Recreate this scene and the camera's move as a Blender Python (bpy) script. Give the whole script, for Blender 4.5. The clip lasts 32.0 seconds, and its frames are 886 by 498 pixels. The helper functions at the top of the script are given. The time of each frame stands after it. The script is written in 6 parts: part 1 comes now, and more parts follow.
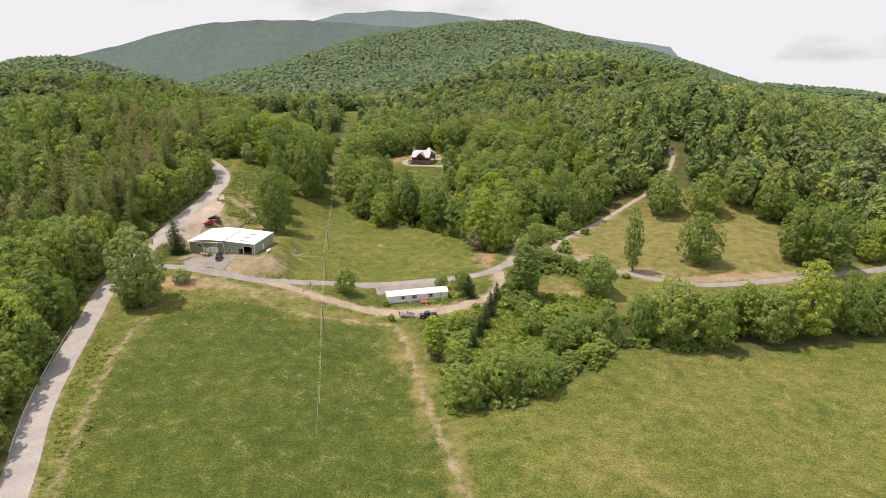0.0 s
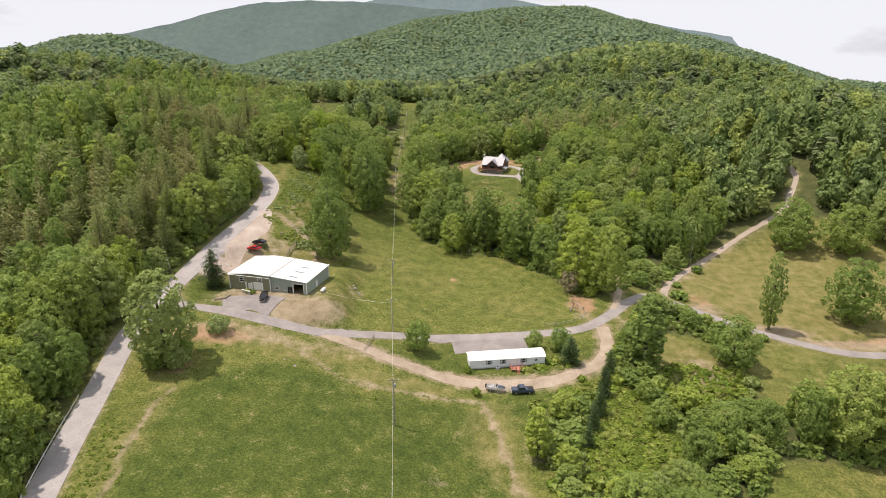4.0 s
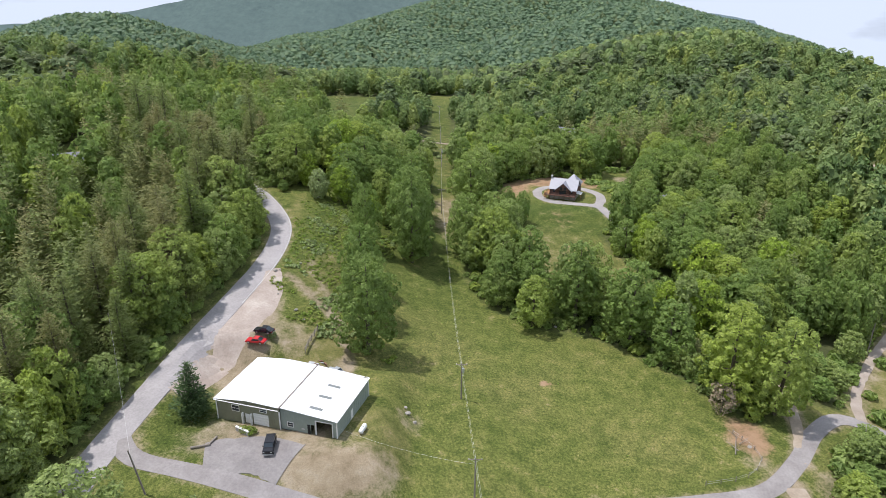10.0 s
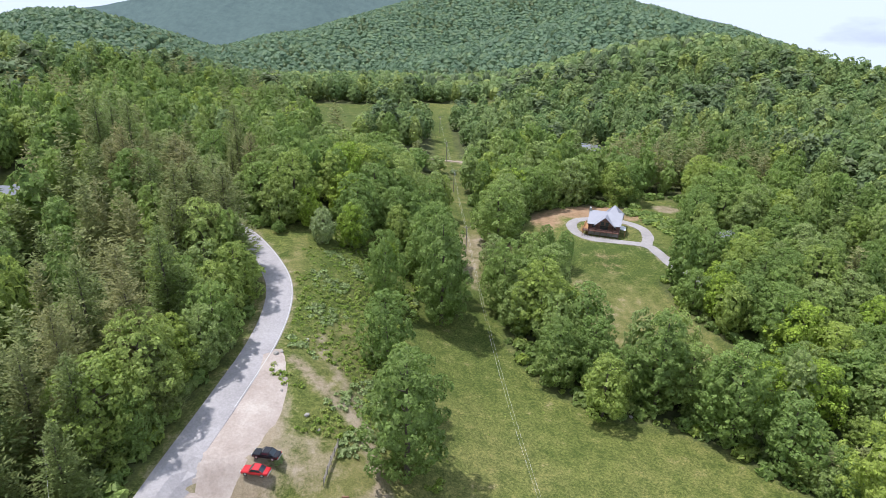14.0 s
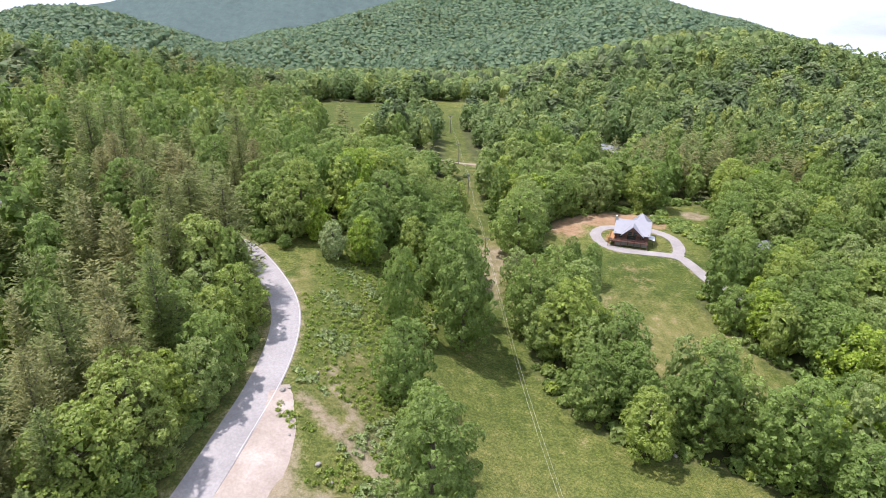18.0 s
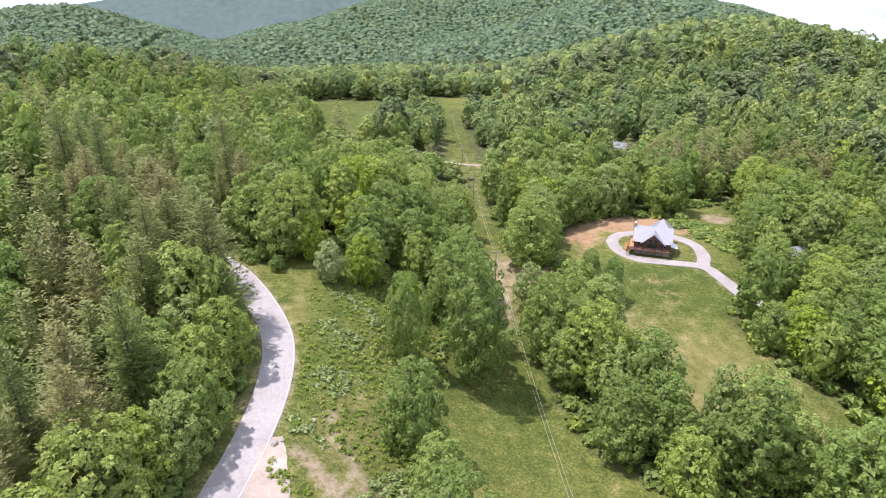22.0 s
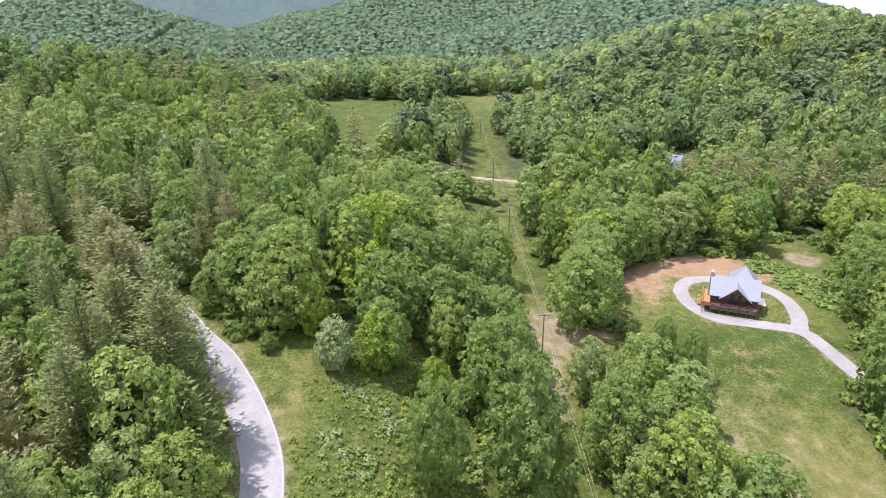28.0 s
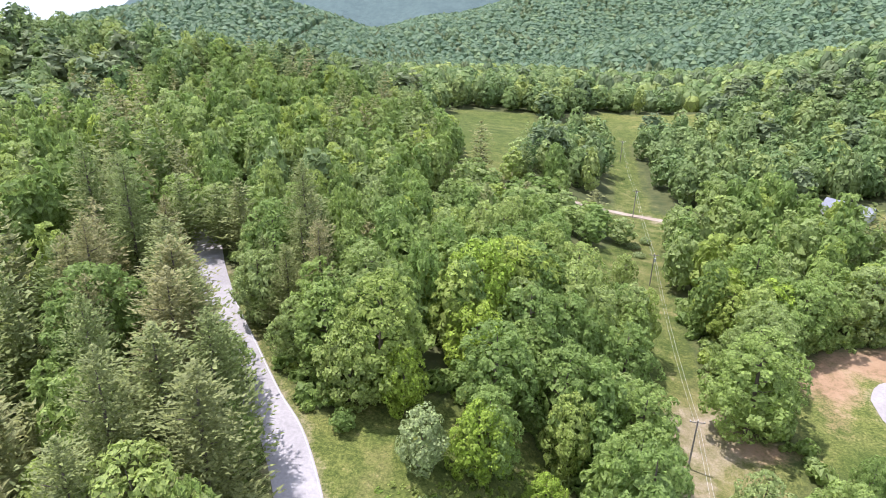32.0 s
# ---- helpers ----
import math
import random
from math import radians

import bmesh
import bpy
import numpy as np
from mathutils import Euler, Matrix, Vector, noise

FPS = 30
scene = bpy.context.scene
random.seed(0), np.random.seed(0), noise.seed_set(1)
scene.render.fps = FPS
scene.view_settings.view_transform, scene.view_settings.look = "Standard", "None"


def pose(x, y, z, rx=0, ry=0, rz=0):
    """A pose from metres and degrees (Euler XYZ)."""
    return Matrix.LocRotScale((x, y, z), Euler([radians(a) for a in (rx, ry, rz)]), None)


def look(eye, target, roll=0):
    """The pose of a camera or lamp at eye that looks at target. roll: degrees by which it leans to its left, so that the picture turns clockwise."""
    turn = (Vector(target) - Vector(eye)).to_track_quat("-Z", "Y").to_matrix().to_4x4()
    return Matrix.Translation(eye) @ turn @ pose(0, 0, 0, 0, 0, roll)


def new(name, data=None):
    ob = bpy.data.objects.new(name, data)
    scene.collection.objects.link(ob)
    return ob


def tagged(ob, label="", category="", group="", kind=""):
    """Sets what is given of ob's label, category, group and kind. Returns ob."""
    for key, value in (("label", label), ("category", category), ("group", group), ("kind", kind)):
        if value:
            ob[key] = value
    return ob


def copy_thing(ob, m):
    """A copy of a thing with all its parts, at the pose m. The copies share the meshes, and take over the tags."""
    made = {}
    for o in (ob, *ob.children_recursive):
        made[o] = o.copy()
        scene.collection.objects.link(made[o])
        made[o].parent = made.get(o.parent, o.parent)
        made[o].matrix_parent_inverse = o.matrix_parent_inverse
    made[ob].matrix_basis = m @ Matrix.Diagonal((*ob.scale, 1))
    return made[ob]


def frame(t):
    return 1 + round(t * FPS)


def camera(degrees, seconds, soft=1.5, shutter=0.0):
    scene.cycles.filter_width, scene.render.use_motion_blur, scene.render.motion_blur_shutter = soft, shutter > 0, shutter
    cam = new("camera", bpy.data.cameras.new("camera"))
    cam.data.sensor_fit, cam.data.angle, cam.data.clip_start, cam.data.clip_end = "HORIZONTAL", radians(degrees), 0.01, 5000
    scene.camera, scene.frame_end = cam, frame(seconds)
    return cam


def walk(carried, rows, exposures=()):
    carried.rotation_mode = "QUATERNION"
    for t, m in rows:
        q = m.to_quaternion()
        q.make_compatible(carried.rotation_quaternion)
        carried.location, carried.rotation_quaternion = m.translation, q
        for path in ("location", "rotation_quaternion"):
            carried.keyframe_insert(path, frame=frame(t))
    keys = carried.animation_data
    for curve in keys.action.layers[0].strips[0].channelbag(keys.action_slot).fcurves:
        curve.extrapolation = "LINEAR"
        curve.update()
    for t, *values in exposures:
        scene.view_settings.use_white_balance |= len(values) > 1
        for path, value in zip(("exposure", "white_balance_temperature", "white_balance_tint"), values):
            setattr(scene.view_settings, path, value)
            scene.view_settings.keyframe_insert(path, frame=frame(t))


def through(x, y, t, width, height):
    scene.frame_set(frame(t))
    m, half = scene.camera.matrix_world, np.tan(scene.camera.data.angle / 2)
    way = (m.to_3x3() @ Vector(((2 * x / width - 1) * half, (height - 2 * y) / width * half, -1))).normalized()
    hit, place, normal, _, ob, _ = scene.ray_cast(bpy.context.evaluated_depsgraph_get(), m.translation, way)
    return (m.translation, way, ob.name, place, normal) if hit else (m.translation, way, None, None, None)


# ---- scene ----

import math
from collections import defaultdict

cam = camera(69.4, 32.0, soft=0.6)
PATH = [
    (0, (15.11, -72.70, 84.69), (21.33, 22.13, 53.56), -1.45),
    (0.5, (13.72, -67.48, 84.99), (20.04, 27.28, 53.70), -1.30),
    (1, (12.23, -62.21, 85.32), (18.66, 32.50, 53.89), -1.21),
    (1.5, (10.54, -56.73, 85.69), (17.16, 37.92, 54.09), -1.07),
    (2, (8.59, -51.03, 86.12), (15.49, 43.55, 54.37), -0.87),
    (2.5, (6.41, -45.02, 86.60), (13.69, 49.46, 54.63), -0.66),
    (3, (4.24, -38.53, 87.08), (11.07, 55.88, 54.82), -0.30),
    (3.5, (2.54, -31.50, 87.54), (4.82, 62.99, 54.87), 0.19),
    (5.5, (1.63, -3.75, 88.95), (0.02, 89.97, 54.11), -0.66),
    (6, (0.12, 2.12, 88.96), (-1.69, 95.75, 53.88), -0.64),
    (6.5, (-1.57, 7.81, 88.90), (-3.47, 101.37, 53.63), -0.59),
    (7, (-3.24, 13.64, 88.79), (-5.31, 107.15, 53.41), -0.59),
    (7.5, (-5.13, 19.57, 88.68), (-7.24, 113.07, 53.27), -0.57),
    (8, (-7.21, 25.60, 88.61), (-9.33, 119.07, 53.13), -0.52),
    (8.5, (-9.53, 31.73, 88.61), (-11.54, 125.16, 53.01), -0.46),
    (9, (-12.11, 38.07, 88.66), (-13.90, 131.47, 52.98), -0.11),
    (9.5, (-14.69, 44.14, 88.72), (-16.10, 137.51, 52.95), 0.14),
    (10, (-17.07, 50.01, 88.77), (-18.15, 143.38, 53.00), 0.25),
    (10.5, (-19.42, 55.67, 88.83), (-20.09, 149.04, 53.03), 0.39),
    (11, (-21.67, 61.21, 88.89), (-21.99, 154.58, 53.07), 0.57),
    (11.5, (-23.97, 66.69, 88.95), (-23.88, 160.02, 53.04), 0.78),
    (12, (-26.25, 72.15, 89.00), (-25.73, 165.45, 53.01), 0.99),
    (12.5, (-28.45, 77.55, 89.07), (-27.50, 170.80, 52.96), 1.16),
    (13, (-30.49, 82.84, 89.16), (-29.31, 176.12, 53.12), 1.25),
    (13.5, (-31.90, 87.59, 89.25), (-30.52, 180.91, 53.33), 1.26),
    (14, (-33.20, 91.49, 89.34), (-30.44, 184.81, 53.51), 1.11),
    (14.5, (-34.17, 94.80, 89.44), (-30.84, 188.15, 53.72), 0.99),
    (15, (-34.87, 97.58, 89.52), (-31.48, 190.89, 53.71), 0.92),
    (15.5, (-35.35, 99.83, 89.53), (-31.96, 193.08, 53.57), 0.94),
    (17.5, (-36.46, 104.68, 89.21), (-34.37, 197.82, 52.86), 0.87),
    (18, (-36.70, 106.22, 89.12), (-34.61, 199.32, 52.68), 0.80),
    (18.5, (-36.92, 107.82, 89.04), (-34.81, 200.85, 52.43), 0.69),
    (19, (-37.15, 109.46, 89.01), (-35.01, 202.44, 52.28), 0.59),
    (19.5, (-37.28, 111.20, 89.00), (-35.17, 204.16, 52.20), 0.45),
    (20, (-37.32, 113.10, 89.06), (-35.35, 206.01, 52.14), 0.26),
    (20.5, (-37.45, 115.14, 89.18), (-35.50, 208.00, 52.12), 0.16),
    (21, (-37.63, 117.29, 89.30), (-35.74, 210.09, 52.07), -0.02),
    (21.5, (-37.76, 119.57, 89.39), (-35.93, 212.32, 52.05), -0.14),
    (22, (-37.89, 122.02, 89.47), (-35.98, 214.70, 51.95), -0.35),
    (22.5, (-37.99, 124.52, 89.55), (-36.16, 217.13, 51.87), -0.53),
    (23, (-38.14, 127.26, 89.62), (-36.33, 219.82, 51.80), -0.67),
    (23.5, (-38.35, 130.10, 89.69), (-36.56, 222.60, 51.74), -0.70),
    (24, (-38.52, 133.01, 89.80), (-36.68, 225.46, 51.73), -0.79),
    (24.5, (-38.60, 135.94, 89.95), (-36.77, 228.34, 51.76), -0.90),
    (25, (-38.83, 138.96, 90.15), (-36.92, 231.30, 51.80), -0.97),
    (25.5, (-39.19, 142.00, 90.38), (-38.72, 234.30, 51.89), -0.92),
    (27.5, (-40.26, 155.92, 91.72), (-41.35, 247.85, 52.40), -0.76),
    (28, (-40.53, 159.43, 91.88), (-41.65, 251.33, 52.47), -0.62),
    (28.5, (-41.04, 162.99, 91.86), (-41.98, 254.90, 52.47), -0.70),
    (29, (-41.83, 167.00, 91.55), (-43.87, 258.93, 52.24), -0.43),
    (29.5, (-42.47, 171.83, 90.92), (-45.58, 263.79, 51.75), -0.18),
    (30, (-42.65, 176.19, 90.78), (-58.40, 266.82, 51.56), 0.51),
    (30.5, (-43.24, 179.57, 90.71), (-62.21, 269.69, 51.74), 0.84),
    (31, (-43.71, 182.75, 90.50), (-62.65, 272.95, 51.70), 1.03),
    (31.5, (-44.03, 185.37, 90.49), (-62.95, 275.59, 51.75), 1.14),
    (32, (-44.27, 187.60, 90.53), (-63.22, 277.77, 51.66), 1.31),
]
walk(cam, [(t, look(eye, target, roll)) for t, eye, target, roll in PATH], exposures=[(0.0, 0.16, 7650, 15), (3.0, 0.2, 7500, 16), (6.0, 0.18, 6950, 16), (9.0, 0.12, 6400, 14), (13.0, 0.22, 5900, 13), (15.5, 0.47, 6050, 17), (19.0, 0.56, 6250, 20), (23.0, 0.7, 6300, 23), (28.0, 0.66, 6050, 21), (32.0, 0.88, 5950, 21)])

# ---- daylight: a high sun from the west through thin bright cloud ----
SUN_EL, SUN_AZ = radians(69), radians(-78)  # azimuth from +y, clockwise
world = bpy.data.worlds.new("sky")
scene.world = world
world.use_nodes = True
wn, wl = world.node_tree.nodes, world.node_tree.links
wn.clear()
sky = wn.new("ShaderNodeTexSky")
sky.sky_type, sky.sun_disc, sky.sun_elevation, sky.sun_rotation = "NISHITA", False, SUN_EL, SUN_AZ
sky.air_density, sky.dust_density, sky.ozone_density = 1.0, 3.0, 1.0
wc = wn.new("ShaderNodeTexCoord")
wm = wn.new("ShaderNodeMapping")
wm.inputs["Scale"].default_value = (2.2, 2.2, 7.0)
wt = wn.new("ShaderNodeTexNoise")
wt.inputs["Scale"].default_value, wt.inputs["Detail"].default_value = 1.6, 7
wr = wn.new("ShaderNodeValToRGB")
wr.color_ramp.elements[0].position, wr.color_ramp.elements[1].position = 0.3, 0.5
wr.color_ramp.elements[0].color = (0.35, 0.35, 0.35, 1)
wx = wn.new("ShaderNodeMix")
wx.data_type = "RGBA"
wx.inputs[7].default_value = (8.0, 8.9, 10.3, 1)
wb = wn.new("ShaderNodeBackground")
wb.inputs["Strength"].default_value = 0.088
wo = wn.new("ShaderNodeOutputWorld")
wl.new(wc.outputs["Generated"], wm.inputs["Vector"])
wl.new(wm.outputs["Vector"], wt.inputs["Vector"])
wl.new(wt.outputs["Fac"], wr.inputs["Fac"])
wl.new(wr.outputs["Color"], wx.inputs[0])
wl.new(sky.outputs["Color"], wx.inputs[6])
wl.new(wx.outputs[2], wb.inputs["Color"])
wl.new(wb.outputs["Background"], wo.inputs["Surface"])
sun = new("sun", bpy.data.lights.new("sun", "SUN"))
sun.data.energy, sun.data.angle, sun.data.color = 3.9, radians(1.5), (1.0, 0.955, 0.89)
sun.matrix_world = look((math.sin(SUN_AZ) * math.cos(SUN_EL) * 300, math.cos(SUN_AZ) * math.cos(SUN_EL) * 300, math.sin(SUN_EL) * 300), (0, 0, 0))


# ---- materials ----
def material(name):
    m = bpy.data.materials.new(name)
    m.use_nodes = True
    return m, m.node_tree.nodes, m.node_tree.links, m.node_tree.nodes["Principled BSDF"]


def noise_node(n, l, scale, detail=4, rough=0.6, coords=None):
    t = n.new("ShaderNodeTexNoise")
    t.inputs["Scale"].default_value, t.inputs["Detail"].default_value, t.inputs["Roughness"].default_value = scale, detail, rough
    if coords:
        l.new(coords, t.inputs["Vector"])
    return t.outputs["Fac"]


def ramp(n, l, fac, *stops):
    r = n.new("ShaderNodeValToRGB")
    e = r.color_ramp.elements
    while len(e) < len(stops):
        e.new(0.5)
    for k, (at, col) in enumerate(stops):
        e[k].position, e[k].color = at, (*col, 1) if len(col) == 3 else col
    l.new(fac, r.inputs["Fac"])
    return r.outputs["Color"]


def blend(n, l, fac, a, b, mode="MIX"):
    x = n.new("ShaderNodeMix")
    x.data_type, x.blend_type = "RGBA", mode
    for s, v in ((0, fac), (6, a), (7, b)):
        if isinstance(v, (int, float)):
            x.inputs[s].default_value = v
        elif isinstance(v, tuple):
            x.inputs[s].default_value = (*v, 1)
        else:
            l.new(v, x.inputs[s])
    return x.outputs[2]


def bump(n, l, b, fac, strength, distance):
    u = n.new("ShaderNodeBump")
    u.inputs["Strength"].default_value, u.inputs["Distance"].default_value = strength, distance
    l.new(fac, u.inputs["Height"])
    l.new(u.outputs["Normal"], b.inputs["Normal"])


def plain(name, color, rough=0.6, metal=0.0, spread=0.12, scale=3.0, relief=0.0, grain=40.0):
    """Paint, metal, wood and the like: one colour with stains and grain at two sizes."""
    m, n, l, b = material(name)
    co = n.new("ShaderNodeTexCoord").outputs["Object"]
    big, small = noise_node(n, l, scale, 4, 0.6, co), noise_node(n, l, grain, 3, 0.6, co)
    lo, hi = tuple(c * (1 - spread) for c in color), tuple(min(c * (1 + spread), 0.95) for c in color)
    c = ramp(n, l, big, (0.3, lo), (0.7, hi))
    g = ramp(n, l, small, (0.3, (1 - spread * 0.7,) * 3), (0.7, (1.0,) * 3))
    l.new(blend(n, l, 1.0, c, g, "MULTIPLY"), b.inputs["Base Color"])
    b.inputs["Roughness"].default_value, b.inputs["Metallic"].default_value = rough, metal
    if relief:
        bump(n, l, b, small, 0.5, relief)
    return m


def leaf_material(name, *stops, through=0.3, spread=0.35):
    """Foliage: a colour for every tree, varied from clump to clump, with light coming through the leaves."""
    m, n, l, b = material(name)
    info, geo, att = n.new("ShaderNodeObjectInfo"), n.new("ShaderNodeNewGeometry"), n.new("ShaderNodeAttribute")
    att.attribute_name = "tint"
    add, wrap = n.new("ShaderNodeMath"), n.new("ShaderNodeMath")
    wrap.operation = "FRACT"
    l.new(info.outputs["Random"], add.inputs[0])
    l.new(att.outputs["Fac"], add.inputs[1])
    l.new(add.outputs[0], wrap.inputs[0])
    tree = ramp(n, l, wrap.outputs[0], *((at, (r_ * 1.07, g_ * 1.03, b_ * 0.9)) for at, (r_, g_, b_) in stops))
    # leaf-sized noise; its dark patches paint the shaded gaps between leaves
    leaf_gaps = ramp(n, l, noise_node(n, l, 4.2, 3, 0.65, n.new("ShaderNodeTexCoord").outputs["Object"]), (0.36, (0.55, 0.58, 0.55)), (0.5, (1.0, 1.0, 0.95)), (0.66, (1.5, 1.42, 1.3)))
    tree = blend(n, l, 0.75, tree, leaf_gaps, "MULTIPLY")
    clump = ramp(n, l, geo.outputs["Random Per Island"], (0.0, (1 - spread,) * 3), (0.75, (1.0, 1.0, 1.0)), (1.0, (1 + spread, 1 + spread, 1 + spread * 0.6)))
    c = blend(n, l, 1.0, tree, clump, "MULTIPLY")
    l.new(c, b.inputs["Base Color"])
    b.inputs["Roughness"].default_value = 0.62
    b.inputs["Specular IOR Level"].default_value = 0.3
    tr, mix = n.new("ShaderNodeBsdfTranslucent"), n.new("ShaderNodeMixShader")
    l.new(c, tr.inputs["Color"])
    mix.inputs[0].default_value = through
    l.new(b.outputs[0], mix.inputs[1])
    l.new(tr.outputs[0], mix.inputs[2])
    l.new(mix.outputs[0], n["Material Output"].inputs["Surface"])
    return m


BROAD = leaf_material("broad_leaves", (0.0, (0.201, 0.292, 0.0906)), (0.3, (0.221, 0.33, 0.104)), (0.55, (0.275, 0.38, 0.118)), (0.75, (0.306, 0.395, 0.167)), (0.9, (0.348, 0.445, 0.108)), (1.0, (0.217, 0.306, 0.108)), through=0.5, spread=0.22)
NEEDLE = leaf_material("pine_needles", (0.0, (0.205, 0.274, 0.102)), (0.4, (0.245, 0.289, 0.122)), (0.65, (0.291, 0.3, 0.145)), (0.85, (0.29, 0.284, 0.148)), (1.0, (0.217, 0.274, 0.107)), through=0.42, spread=0.2)
# leaves farther off: darker, bluer copy of BROAD, shade and haze put into colour
HAZED_FOREST = leaf_material("hazed_forest_leaves", (0.0, (0.154, 0.245, 0.101)), (0.4, (0.201, 0.289, 0.112)), (0.7, (0.238, 0.325, 0.141)), (0.9, (0.314, 0.388, 0.126)), (1.0, (0.177, 0.256, 0.124)), through=0.36, spread=0.24)
# farthest leaves: distance haze put into the colour as blue-green
HAZED_MOUNTAIN = leaf_material("hazed_mountain_leaves", (0.0, (0.131, 0.217, 0.149)), (0.4, (0.154, 0.244, 0.161)), (0.7, (0.175, 0.269, 0.176)), (0.9, (0.21, 0.3, 0.171)), (1.0, (0.142, 0.23, 0.16)), through=0.4, spread=0.14)
# distant pines: darker, bluer copy of NEEDLE with haze in the colour
HAZED_PINE = leaf_material("hazed_pine_needles", (0.0, (0.135, 0.2, 0.102)), (0.5, (0.155, 0.214, 0.112)), (0.8, (0.175, 0.22, 0.12)), (1.0, (0.145, 0.205, 0.108)), through=0.3, spread=0.16)
SPRUCE = leaf_material("spruce_needles", (0.0, (0.065, 0.115, 0.05)), (0.6, (0.09, 0.15, 0.062)), (1.0, (0.115, 0.175, 0.075)), through=0.25)
LIME = leaf_material("young_leaves", (0.0, (0.27, 0.4, 0.065)), (1.0, (0.33, 0.45, 0.075)), through=0.45)
SILVER = leaf_material("pale_leaves", (0.0, (0.25, 0.34, 0.15)), (1.0, (0.3, 0.38, 0.19)), through=0.35)
DEAD = leaf_material("dead_twigs", (0.0, (0.26, 0.22, 0.18)), (1.0, (0.3, 0.25, 0.2)), through=0.0)
WEED = leaf_material("weeds", (0.0, (0.19, 0.297, 0.056)), (0.6, (0.25, 0.339, 0.072)), (1.0, (0.31, 0.371, 0.12)), through=0.45)
BARK = plain("bark", (0.13, 0.105, 0.08), 0.9, spread=0.3, relief=0.02, grain=18)

def ease(v):
    v = np.clip(v, 0, 1)
    return v * v * (3 - 2 * v)


def course(y, knots):
    """A smooth profile through (place, height) knots."""
    at, h = zip(*knots)
    out = 0
    for s in (-12, -6, 0, 6, 12):
        out = out + np.interp(y + s, at, h) / 5
    return out


AXIS = ((-400, -8), (0, 0), (90, 3.5), (130, 6.5), (170, 8), (215, 7.5), (250, 11), (290, 14.5), (390, 15), (550, 18), (660, 17), (800, 6), (1000, -18), (1300, -50), (1800, -100), (2300, -220), (4300, -340))
BANK = ((-100, 5), (60, 5), (110, 5), (150, 6.5), (180, 11), (210, 15.5), (260, 16), (300, 14), (400, 9), (600, 3))
DROP = ((-100, 6), (150, 6), (175, 4.5), (210, 3), (250, 1), (285, -1.5), (400, -2), (600, 0))
HILLS = (  # x, y, height, reach across, reach along
    (170, 560, 8, 80, 120),
    (190, 290, 26, 55, 75),
    (-300, 380, 14, 90, 120),
    (-170, 300, 12, 70, 110),
)
RIDGES = (  # steepness, roundness of the crest, and the crest as x, y, height
    (0.36, 26, ((-700, 1025, 35), (-640, 1069, 47), (-592, 1097, 68), (-555, 1115, 69), (-519, 1145, 52), (-492, 1179, 40), (-434, 1223, 14), (-362, 1297, -3))),
    (0.34, 40, ((-405, 966, -3), (-386, 1080, 4), (-343, 1199, 15), (-242, 1375, 35), (-167, 1485, 55), (-103, 1590, 69), (-16, 1691, 99), (159, 1730, 118), (353, 1696, 118), (450, 1617, 90), (548, 1474, 54), (606, 1393, 31), (639, 1319, 3), (683, 1294, -14), (725, 1209, -20), (790, 1140, -24), (880, 1020, -34), (1020, 860, -46))),
    (0.34, 30, ((-2, 921, 26), (60, 987, 39), (126, 1028, 55), (196, 1065, 72), (233, 1055, 81), (272, 1023, 74), (298, 982, 58), (314, 922, 41))),
    (0.3, 30, ((60, 570, 28), (124, 629, 41), (178, 653, 51), (218, 658, 57), (238, 649, 54), (249, 621, 45), (259, 592, 32), (262, 544, 22), (259, 497, 17), (262, 418, 10))),
    (0.3, 24, ((-420, 420, 58), (-297, 444, 54), (-237, 464, 48), (-211, 472, 44), (-177, 465, 38), (-144, 445, 28))),
)


def ridge_height(x, y, steep, round_, crest):
    """The slopes that fall away on both sides of a crest line."""
    top = np.full(np.shape(x), -1e6)
    for (ax, ay, az), (bx, by, bz) in zip(crest, crest[1:]):
        dx, dy = bx - ax, by - ay
        t = np.clip(((x - ax) * dx + (y - ay) * dy) / (dx * dx + dy * dy), 0, 1)
        d = np.hypot(x - ax - t * dx, y - ay - t * dy)
        top = np.maximum(top, az + (bz - az) * t - steep * (np.sqrt(d * d + round_ * round_) - round_))
    return top


